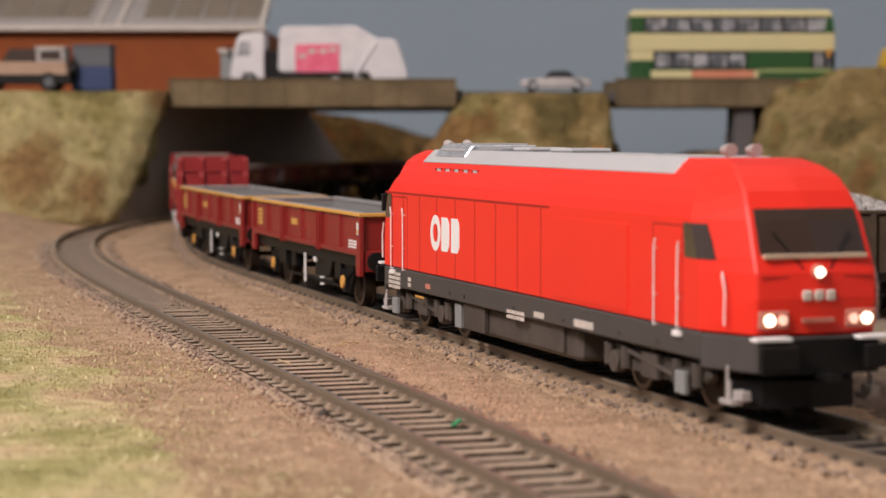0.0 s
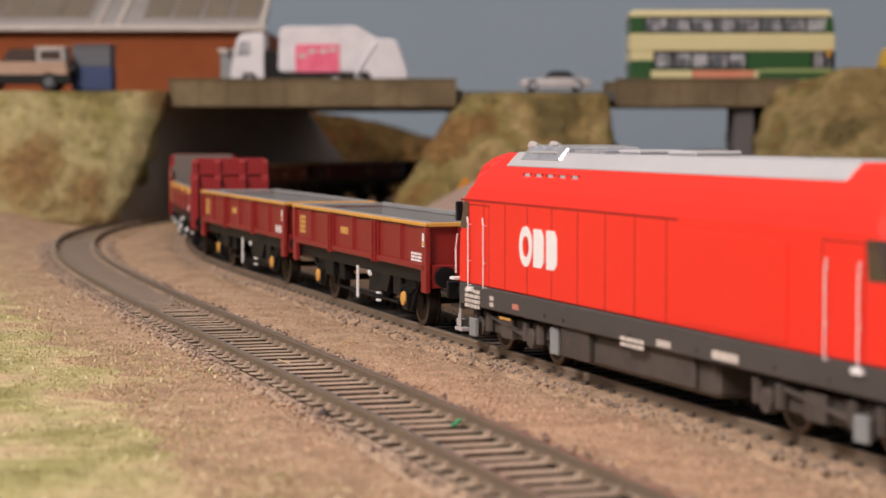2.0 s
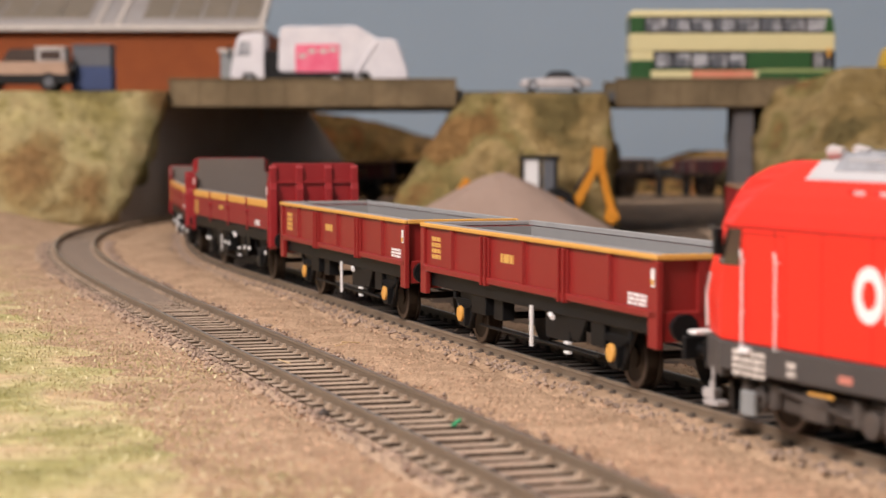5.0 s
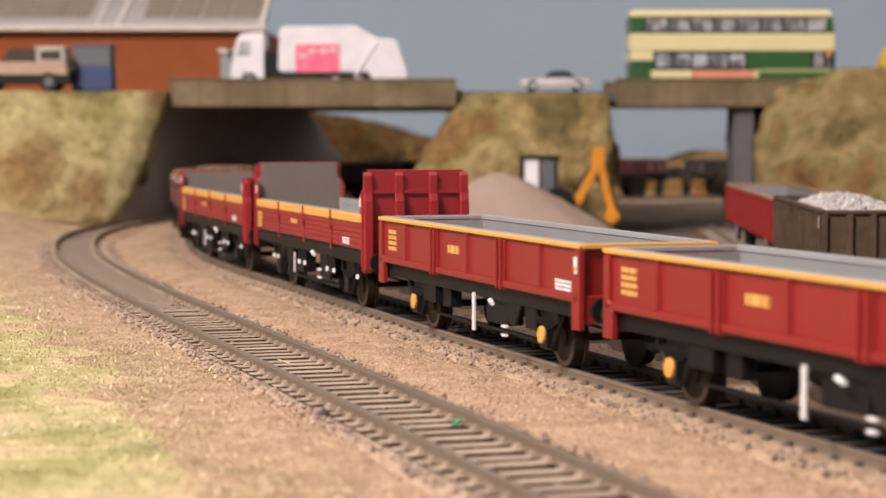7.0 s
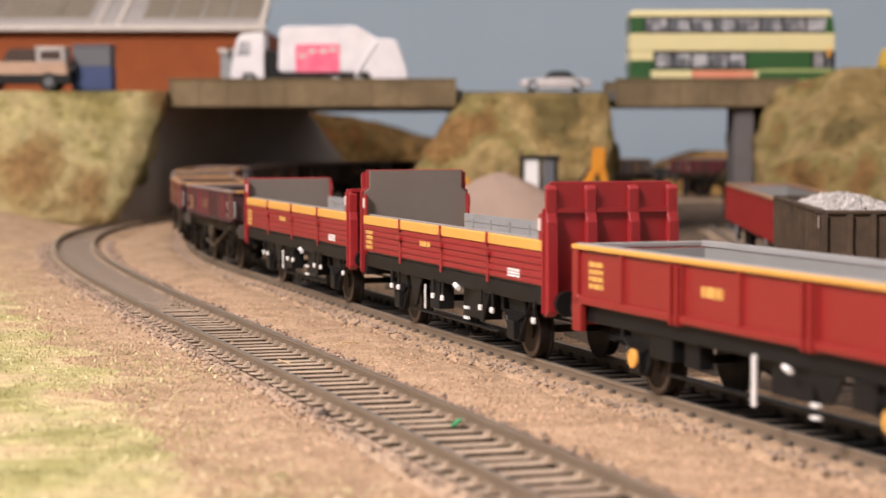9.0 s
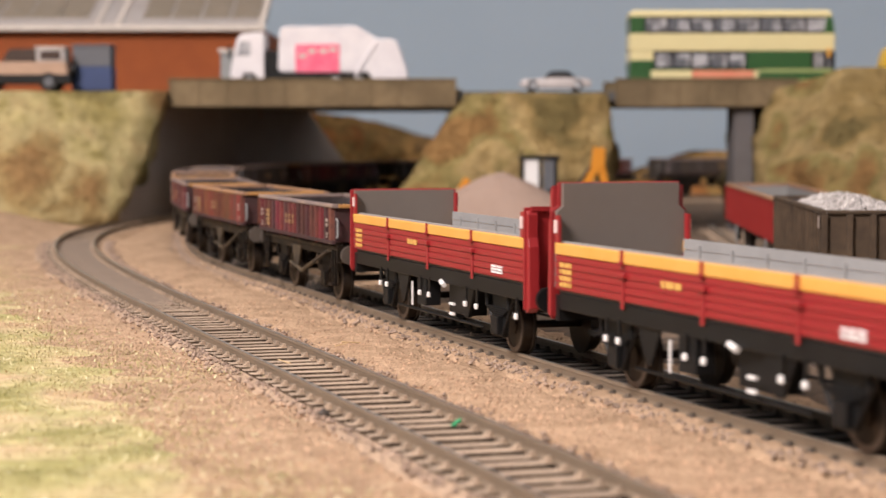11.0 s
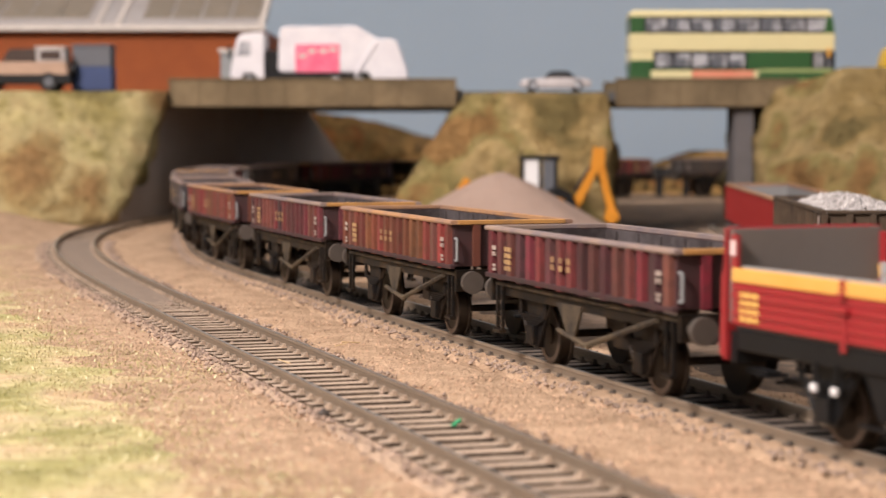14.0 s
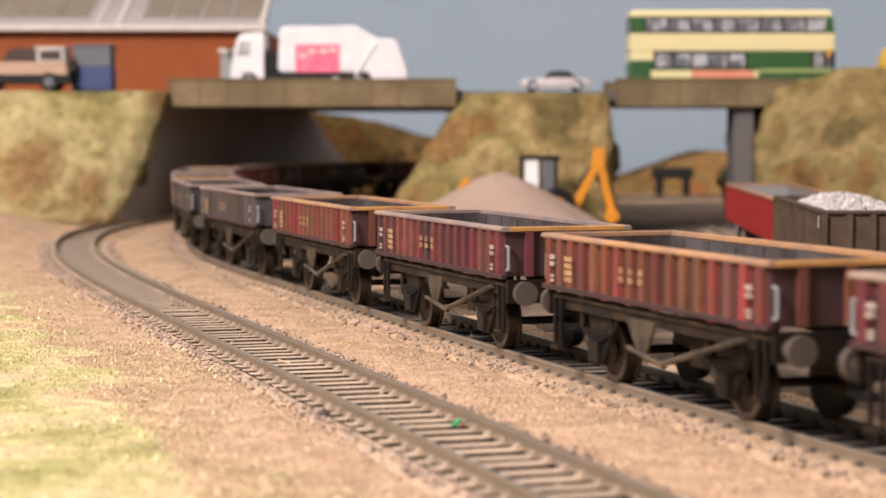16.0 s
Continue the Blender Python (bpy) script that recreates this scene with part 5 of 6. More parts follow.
def build_mineral(kind, rim_m, label):
    top = thing("mineral_wagon", label, "wagon", "weathered mineral wagons of the train")
    H, W, Z0, Z1 = 50.6, 15.1, 18.4, 28.4
    body_m = MREDS[kind]
    bm = bmesh.new()
    open_shell(bm, H - 0.5, W - 0.6, Z0, Z1, 0.8)
    # maroon sheets behind the ribs are darker: the recesses' shade is painted
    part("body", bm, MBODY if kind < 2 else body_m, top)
    bm = bmesh.new()
    open_shell(bm, H - 1.35, W - 1.45, Z0 + 0.9, Z1 - 0.1, 0.25)
    for k in range(8):
        x = -H + 8 + k * (2 * H - 16) / 7
        for s in (-1, 1):
            box(bm, x - 0.4, x + 0.4, min(s * (W - 2.1), s * (W - 1.5)), max(s * (W - 2.1), s * (W - 1.5)), Z0 + 1.2, Z1 - 0.4)
    part("lining", bm, MIN, top, "dusty dark inside")
    for s in (-1, 1):
        bm = bmesh.new()
        prism(bm, [(s * (W - 1.4), Z1), (s * (W + 0.5), Z1), (s * (W + 0.75), Z1 + 0.5), (s * (W + 0.4), Z1 + 1.1), (s * (W - 1.4), Z1 + 1.1)], "x", -H - 0.3, H + 0.3)
        part("rim", bm, rim_m, top, "worn paint on the rim", bevel=0.12)
        for k in range(17):
            x = -H + 3.2 + k * (2 * H - 6.4) / 16
            bm = bmesh.new()
            prism(bm, [(x - 1.5, s * (W - 0.62)), (x - 1.25, s * (W + 0.5)), (x + 1.25, s * (W + 0.5)), (x + 1.5, s * (W - 0.62))], "z", Z0 - 0.3 - 0.5 * (k % 2), Z1)
            part("side_rib", bm, body_m, top)
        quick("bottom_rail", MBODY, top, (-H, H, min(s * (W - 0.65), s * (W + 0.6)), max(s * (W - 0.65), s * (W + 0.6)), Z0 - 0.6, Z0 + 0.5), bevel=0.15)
        quick("solebar", MSOLE, top, (-H + 2, H - 2, min(s * 12.4, s * 14.0), max(s * 12.4, s * 14.2), 16.0, 17.0), label="dusty brown sole bar", bevel=0.2)
        quick("solebar_web", MUNDER, top, (-H + 2, H - 2, min(s * 12.3, s * 13.2), max(s * 12.3, s * 13.2), 13.9, 15.95))
        for k, x in enumerate((-44.5, 44.5)):
            text_bars("side_label", top, DULL, x - 1.5, x + 1.5, 22.6, 25.4, s * (W + 0.52), 2, 1, "small white label")
            text_bars("side_label", top, DULL, x - 1.2, x + 1.2, 19.4, 21.2, s * (W + 0.52), 2, 1)
        text_bars("side_lettering", top, FADED, -38, -33.5, 19.8, 25.4, s * (W + 0.52), 4, 2)
        for x in (-10, -5.6, -1.2):
            text_bars("side_emblem", top, FADED, x, x + 2.3, 21.6, 25.0, s * (W + 0.52), 2, 1, "faded yellow emblem bars")
        bm = bmesh.new()
        rod(bm, (6, s * 13.9, 7.6), (40, s * 13.9, 15.6), 0.6, 6)
        rod(bm, (-8, s * 14.6, 9.4), (7, s * 13.9, 7.2), 0.55, 6)
        prism(bm, [(-12, 15), (2, 15), (-2.5, 8.0), (-5.5, 8.0)], "y", s * 13.2 - 0.3, s * 13.2 + 0.3)
        part("brake_lever", bm, MSOLE, top, "dusty long brake lever")
        for e in (-1, 1):
            bm = bmesh.new()
            x = e * (H + 0.9)
            rod(bm, (x, s * 14.2, 20), (x, s * 14.2, 25), 0.35, 6)
            rod(bm, (x, s * 14.2, 25), (e * (H - 0.4), s * 14.2, 25.2), 0.35, 6)
            rod(bm, (x, s * 14.2, 20), (e * (H - 0.4), s * 14.2, 19.8), 0.35, 6)
            part("end_handle", bm, CABG, top, "pale worn hand hold")
            bm = bmesh.new()
            box(bm, e * (H - 5) - 2.2, e * (H - 5) + 2.2, min(s * 13.2, s * 14.9), max(s * 13.2, s * 14.9), 5.4, 6.2)
            box(bm, e * (H - 5) - 2.0, e * (H - 5) - 1.2, min(s * 13.4, s * 14.2), max(s * 13.4, s * 14.2), 6.2, 16)
            box(bm, e * (H - 5) + 1.2, e * (H - 5) + 2.0, min(s * 13.4, s * 14.2), max(s * 13.4, s * 14.2), 6.2, 16)
            part("shunter_step", bm, MUNDER, top, bevel=0.1)
    for e in (-1, 1):
        bm = bmesh.new()
        box(bm, min(e * (H - 1.2), e * (H + 0.5)), max(e * (H - 1.2), e * (H + 0.5)), -W + 1.4, W - 1.4, Z1 + 0.02, Z1 + 1.1)
        part("end_rim", bm, (MRIM if kind < 2 else MRIMD) if e > 0 else rim_m, top, "worn orange end rim", bevel=0.15)
        for y in (-9, 0, 9):
            quick("end_rib", body_m, top, (min(e * (H - 0.55), e * (H + 0.4)), max(e * (H - 0.55), e * (H + 0.4)), y - 0.9, y + 0.9, Z0, Z1))
        quick("headstock", MUNDER, top, (min(e * (H - 1), e * (H + 0.3)), max(e * (H - 1), e * (H + 0.3)), -14.2, 14.2, 12.4, 17.6))
    running_gear(top, 29, H + 0.2, MUNDER, 6.4, None, 16.0, 14.8, MBUFF)
    bm = bmesh.new()
    rod(bm, (-10, 0, 11.5), (6, 0, 11.5), 3.2, 12)
    box(bm, 10, 18, -10, -5, 7.6, 15)
    box(bm, -22, -14, 4, 11, 8, 15)
    part("brake_gear", bm, MUNDER, top, bevel=0.15)
    return top


def lean_out(top, dy, turn=0.0):
    """Bodies overhang the bogies and axles a little towards the outside of the curve."""
    for c in top.children:
        if not c.name.startswith(("wheelset", "axle_guard", "bogie", "coupling")):
            c.matrix_local = pose(0, dy * MM, 0, 0, 0, turn)


loco = build_loco()
ribbed = build_ribbed()
dropside = build_dropside(True, "red planked dropside wagon with high ends and yellow top band, empty")
dropside_low = build_dropside(False, "empty red planked dropside wagon with lower plain ends")
mineral_a = build_mineral(0, MRIMD, "weathered maroon ribbed mineral wagon, dirty and empty")
mineral_b = build_mineral(1, MRIMO, "rusty maroon ribbed mineral wagon with worn orange rim, empty")
mineral_c = build_mineral(2, MRIMD, "sooty black ribbed mineral wagon, dirty and empty")
for _w, _d in ((ribbed, -1.2), (dropside, -1.5), (dropside_low, -1.5), (mineral_a, -1.4), (mineral_b, -1.4), (mineral_c, -1.4)):
    lean_out(_w, _d)
lean_out(loco, -1.0, 0.3)
HERE = Matrix.Identity(4)
# vehicle, place of its centre along the line at the start, half the wheelbase or bogie distance
TRAIN = [(loco, 400.7, 68.0), (ribbed, 597.5, 46.0), (copy_thing(ribbed, HERE), 754.2, 46.0),
         (dropside, 912.6, 44.0), (dropside_low, 1069.1, 44.0)]
_kinds = (mineral_a, mineral_b, mineral_a, mineral_b, mineral_c, mineral_c, mineral_a, mineral_c, mineral_a, mineral_c, mineral_b, mineral_c)
_used = set()
for _i, _k in enumerate(_kinds):
    TRAIN.append((_k if _k not in _used else copy_thing(_k, HERE), 1211.5 + 126.2 * _i if _i < 3 else 1463.8 + 128.0 * (_i - 2), 29.0))
    _used.add(_k)


# ---- the yard ----
def gravel_load(parent, x0, x1, y0, y1, z, peak, count, r):
    bm = bmesh.new()
    for _ in range(count):
        x, y = random.uniform(x0, x1), random.uniform(y0, y1)
        u = 1 - abs(2 * (y - y0) / (y1 - y0) - 1) ** 2
        v = 1 - abs(2 * (x - x0) / (x1 - x0) - 1) ** 4
        stone(bm, x, y, z + peak * u * v + random.uniform(-0.4, 0.4), random.uniform(r * 0.6, r * 1.3))
    ob = part("load", bm, GRAVEL, parent, "heaped pale gravel load")
    ob["kind"] = "stuff"


def build_box(m, name, label, paint, rim_m, inside, H, Z0, Z1, posts, base, axle_up):
    """A deep-sided box wagon on the siding: body, posts, rims, headstocks and running gear."""
    top = thing(name, label, "wagon", "wagons in the yard", m=m)
    W = 16.4
    bm = bmesh.new()
    open_shell(bm, H - 0.5, W - 0.5, Z0, Z1, 1.0)
    part("body", bm, paint, top)
    bm = bmesh.new()
    open_shell(bm, H - 1.6, W - 1.6, Z0 + 1.1, Z1 - 0.1, 0.25)
    part("lining", bm, inside, top, "dusty grey inside")
    for s in (-1, 1):
        quick("rim", rim_m, top, (-H, H, min(s * (W - 1.6), s * (W + 0.6)), max(s * (W - 1.6), s * (W + 0.6)), Z1 + 0.02, Z1 + 1.3), bevel=0.2)
        for k in range(posts):
            x = -H + 2 + k * (2 * H - 4) / (posts - 1)
            quick("side_post", paint, top, (x - 0.8, x + 0.8, min(s * (W - 0.55), s * (W + 0.7)), max(s * (W - 0.55), s * (W + 0.7)), Z0 - 0.5, Z1), bevel=0.12)
        quick("solebar", MUNDER, top, (-H, H, min(s * 13.4, s * 14.8), max(s * 13.4, s * 14.8), Z0 - 2.1, Z0 - 0.1))
        quick("corner_label", DULL, top, (H - 3.4, H - 0.6, min(s * (W + 0.7), s * (W + 0.9)), max(s * (W + 0.7), s * (W + 0.9)), Z1 - 4.5, Z1 - 0.8), label="pale worn label")
    for e in (-1, 1):
        quick("end_rim", rim_m, top, (min(e * (H - 1.6), e * (H + 0.6)), max(e * (H - 1.6), e * (H + 0.6)), -W + 1.7, W - 1.7, Z1 + 0.04, Z1 + 1.25), bevel=0.2)
        for y in (-15.6, -7.5, 0, 7.5, 15.6):
            quick("end_post", paint, top, (min(e * (H - 0.55), e * (H + 0.9)), max(e * (H - 0.55), e * (H + 0.9)), y - 1.0, y + 1.0, Z0 - 1, Z1), bevel=0.12)
        quick("headstock", MUNDER, top, (min(e * (H - 1), e * (H + 0.6)), max(e * (H - 1), e * (H + 0.6)), -15.5, 15.5, Z0 - 2.5, Z0 + 0.4))
    running_gear(top, base, H + 0.2, MUNDER, 6.0, None, axle_up, 11.5)
    return top


hopper = build_box(mm(143.0, 736, SIDING_Z, -93.6), "loaded_box_wagon", "dirty brown box wagon heaped with pale gravel", BROWNW, BROWNW, MIN, 77.0, 13.0, 32.2, 13, 50, 12.5)
gravel_load(hopper, -45, 60, -14.6, 14.6, 30.6, 5.0, 2400, 1.35)
bm = bmesh.new()
box(bm, -47, 62, -14.7, 14.7, 16, 30.4)
part("load_bed", bm, GRAVEL, hopper)
red_box = build_box(mm(157.5, 948, SIDING_Z, -93.2), "red_box_wagon", "long faded red box wagon standing empty in the yard", WRED, MRIMO, WGREY, 124.0, 13.5, 30.4, 17, 88, 13.0)
for _x in (-72, 72):
    wheelset(red_box, _x, 6.0)
    quick("brake_box", CABG, red_box, (_x - 5, _x - 3.4, -15.6, -14.9, 3.0, 12.5), label="pale upright marker")


def build_heap():
    bm = bmesh.new()
    cx, cy = 31.0, 1118.0
    rings = []
    for k in range(25):
        u = k / 24
        rr = 64 * u
        z = -4.0 + 34.5 * (1.0 - math.sqrt(u * u + 0.02) + 0.08 * (1 - u))
        ring = []
        for i in range(56):
            t = 2 * math.pi * i / 56
            q = 1 + 0.10 * noise.noise((math.cos(t) * 1.6, math.sin(t) * 1.6, 2))
            ring.append((cx + math.cos(t) * rr * q + 0.01 * math.cos(t), cy + math.sin(t) * rr * q * 0.72 + 0.01 * math.sin(t), z + 0.5 * noise.noise((math.cos(t) * u * 9, math.sin(t) * u * 9, 0))))
        rings.append(ring)
    loft(bm, rings)
    tagged(new("sand_mound", mesh_of("sand_mound", bm, HEAP, smooth=True)), "conical heap of pinkish-brown sand in the yard", "heap")


build_heap()


def build_digger(m):
    top = thing("backhoe_digger", "orange-yellow backhoe digger with white cab pillars behind the heap", "digger", m=m)
    quick("chassis", DIGY, top, (-26, 22, -8, 8, 9, 15), bevel=0.8)
    bm = bmesh.new()
    prism(bm, [(-28, 15), (-28, 21), (-8, 22.5), (-8, 15)], "y", -6.5, 6.5)
    part("bonnet", bm, DIGY, top, bevel=0.7)
    cab = quick("cab", BLACK, top, (-7, 14, -9, 9, 15, 16.5))
    for x in (-6.6, 3.5, 12.6):
        for y in (-8.4, 8.4):
            quick("cab_pillar", BLACK, cab, (x - 0.9, x + 0.9, y - 0.6, y + 0.6, 16.5, 38))
    quick("cab_roof", BLACK, cab, (-8, 15, -9.6, 9.6, 38, 40.2), bevel=0.5)
    quick("cab_panel", WHITE, cab, (-5.6, 4.0, -8.2, -7.8, 17, 37.9), label="white cab panel")
    quick("cab_pane", GREYB, cab, (5.2, 11.6, -8.2, -7.8, 17, 37.9), label="grey glazed pane")
    for x, r in ((-19, 7.5), (13, 11.0)):
        for s in (-1, 1):
            bm = bmesh.new()
            rod(bm, (x, s * 8.2, r), (x, s * 13, r), r, 22)
            w = part("wheel", bm, BLACK, top, bevel=0.7)
            bm = bmesh.new()
            rod(bm, (x, s * 13.0, r), (x, s * 13.4, r), r * 0.5, 16)
            part("hub", bm, DIGY, w)
    for s in (-1, 1):
        bm = bmesh.new()
        prism(bm, [(-6, 17), (-6, 20), (-24, 23), (-36, 19), (-35, 16), (-24, 19.5)], "y", s * 8.5 - 1, s * 8.5 + 1)
        part("loader_arm", bm, DIGY, top, bevel=0.3)
    bm = bmesh.new()
    prism(bm, [(-34, 6), (-44, 6), (-46, 17), (-40, 27), (-37, 27), (-35, 14)], "y", -14, 14)
    part("loader_bucket", bm, DIGY, top, bevel=0.4)
    bm = bmesh.new()
    prism(bm, [(20, 9), (26, 9), (36, 29), (41, 34), (41.5, 44.5), (34.5, 45), (33, 33)], "y", -2.8, 2.8)
    part("boom", bm, DIGY, top, bevel=0.4)
    bm = bmesh.new()
    prism(bm, [(36.5, 35), (41.2, 35), (43.5, 23), (47.5, 9), (43, 8), (39.5, 21)], "y", -2.3, 2.3)
    part("dipper", bm, DIGY, top, bevel=0.4)
    bm = bmesh.new()
    rod(bm, (35, 0, 30), (43, 0, 20), 1.0, 8)
    rod(bm, (24, 0, 20), (33, 0, 34), 1.0, 8)
    part("ram", bm, BLACK, top)
    bm = bmesh.new()
    prism(bm, [(42, 9), (48, 9), (50, 4), (45, 0.4), (41, 3)], "y", -4.5, 4.5)
    part("bucket", bm, DIGY, top, bevel=0.4)
    for s in (-1, 1):
        quick("stabiliser", BLACK, top, (19, 22, s * 9 - 1.2, s * 9 + 1.2, 0, 14), bevel=0.3)


build_digger(mm(52, 1184, -3.4, 0))


def build_stop(m):
    top = thing("buffer_stop", "small black timber buffer stop at the far track end", "buffer stop", m=m)
    for x in (-11, 11):
        quick("post", BLACK, top, (x - 3, x + 3, -4, 4, 0, 26), bevel=0.6)
    quick("beam", BLACK, top, (-17, 17, -6, -4.1, 17, 26), bevel=0.6)


build_stop(mm(189, 1690, -5.0, -10))


# ---- on the road ----
def car_wheels(top, xs, r, half, width=3.2, hub=None):
    for x in xs:
        for s in (-1, 1):
            bm = bmesh.new()
            rod(bm, (x, s * (half - width), r), (x, s * half, r), r, 20)
            w = part("wheel", bm, BLACK, top, bevel=0.4)
            bm = bmesh.new()
            rod(bm, (x, s * half, r), (x, s * (half + 0.3), r), r * 0.55, 14)
            part("hub", bm, hub or SILVER, w)


def build_bus(m):
    """Side y negative faces the layout's front; x runs along the bus, its front at +x."""
    top = thing("double_decker_bus", "green and cream double-decker bus crossing the bridge", "bus", m=m)
    X0, X1, Y = -64.5, 62.0, 16.0

    def shell(name, material, z0, z1, x0=X0, x1=X1, y=Y, lean=0.0, bevel=0.5, label=""):
        bm = bmesh.new()
        prism(bm, [(x0, z0), (x1, z0), (x1 - lean, z1), (x0 + lean * 0.3, z1)], "y", -y, y)
        return part(name, bm, material, top, label, bevel)
    shell("skirt", BGREEN, 4.0, 14.5)
    shell("lower_deck", BSEAT, 14.52, 25.2, X0 + 0.8, X1 - 0.8, Y - 0.8, label="pale seats and posts inside")
    shell("waist_panel", BCREAM, 25.22, 36.4, label="cream band")
    shell("upper_deck", BSEAT, 36.42, 46.6, X0 + 0.8, X1 - 1.6, Y - 0.8, label="pale seats and posts inside")
    bm = bmesh.new()
    loft(bm, [[(X0 + a, -Y + a, z), (X1 - 2.2 - a, -Y + a, z), (X1 - 2.2 - a, Y - a, z), (X0 + a, Y - a, z)] for a, z in ((0, 46.6), (0, 48.4), (0.9, 49.9), (3, 50.8))])
    part("roof", bm, BCREAM, top, "cream roof")
    for s in (-1, 1):
        def on(x0, x1, z0, z1, d0=-0.85, d1=0.0):
            return (x0, x1, min(s * (Y + d0), s * (Y + d1)), max(s * (Y + d0), s * (Y + d1)), z0, z1)
        # upper windows: green end panels and dark pillars
        quick("upper_end_panel", BGREEN, top, on(X0, X0 + 9, 36.42, 46.6))
        bm = bmesh.new()
        prism(bm, [(X1 - 7, 36.42), (X1 - 0.1, 36.42), (X1 - 1.8, 46.6), (X1 - 5, 46.6)], "y", min(s * (Y - 0.85), s * Y), max(s * (Y - 0.85), s * Y))
        part("upper_end_panel", bm, BGREEN, top)
        quick("upper_rail", BLACK, top, on(X0 + 9, X1 - 7, 36.42, 37.6), on(X0 + 9, X1 - 6, 45.7, 46.6))
        for k in range(8):
            x = X0 + 9 + k * 14.2
            quick("upper_pillar", BLACK, top, on(x - 0.6, x + 0.6, 37.6, 45.7))
            if k < 7:
                quick("window_pane", GREYB, top, on(x + 0.7, x + 5.2 + (k % 3) * 1.5, 37.7, 43.0 + (k % 2) * 2.4, -0.8, -0.3))
        # lower side: rear panel, windows, green panel, cab window
        quick("rear_panel", BCREAM, top, on(X0, X0 + 14.5, 19.5, 25.2))
        quick("rear_quarter", BGREEN, top, on(X0, X0 + 14.5, 14.52, 19.48))
        quick("lower_rail", BLACK, top, on(X0 + 14.5, 8, 14.52, 15.4), on(X0 + 14.5, 8, 24.2, 25.2))
        for k in range(6):
            x = X0 + 15.2 + k * 11.3
            quick("lower_pillar", BLACK, top, on(x - 0.6, x + 0.6, 15.4, 24.2))
            if k in (1, 3, 4):
                quick("window_pane", GREYB, top, on(x + 0.8, x + 8.5, 15.5, 19.5 + 1.2 * (k % 2), -0.8, -0.3))
        quick("green_panel", BGREEN, top, on(8, 47.5, 14.52, 25.2))
        quick("cab_pillar", BLACK, top, on(47.5, 49, 14.52, 25.2), on(55, 57, 14.52, 25.2), on(X1 - 2.5, X1, 14.52, 25.2))
        quick("cab_door_pane", GREYB, top, on(57, X1 - 2.5, 14.6, 25.1, -0.8, -0.2))
        quick("advert", BAD, top, on(-26, 12, 8.8, 13.4, 0.02, 0.25), label="orange-red advert panel")
        quick("skirt_band", BCREAM, top, on(X0 + 13, -26.2, 8.8, 13.4, 0.02, 0.2))
        quick("skirt_band", BCREAM, top, on(12.2, 15, 8.8, 13.4, 0.02, 0.2))
        quick("skirt_band", BLIME, top, on(15.2, X1 - 2, 12, 14.4, 0.02, 0.2))
        quick("skirt_band", BLIME, top, on(15.2, X1 - 2, 4.4, 8.0, 0.02, 0.2))
        quick("mirror", YEL, top, (X1 - 5, X1 - 2.8, min(s * Y, s * (Y + 2.4)), max(s * Y, s * (Y + 2.4)), 21.5, 27), bevel=0.3)
    bm = bmesh.new()
    box(bm, X1 - 0.8, X1 - 0.1, -Y + 1, Y - 1, 15, 24.8)
    part("front_window", bm, GLASS, top)
    car_wheels(top, (-38, 34), 6.4, 15.6)


build_bus(mm(180.5, 1292, ROAD_Z, -1.0))


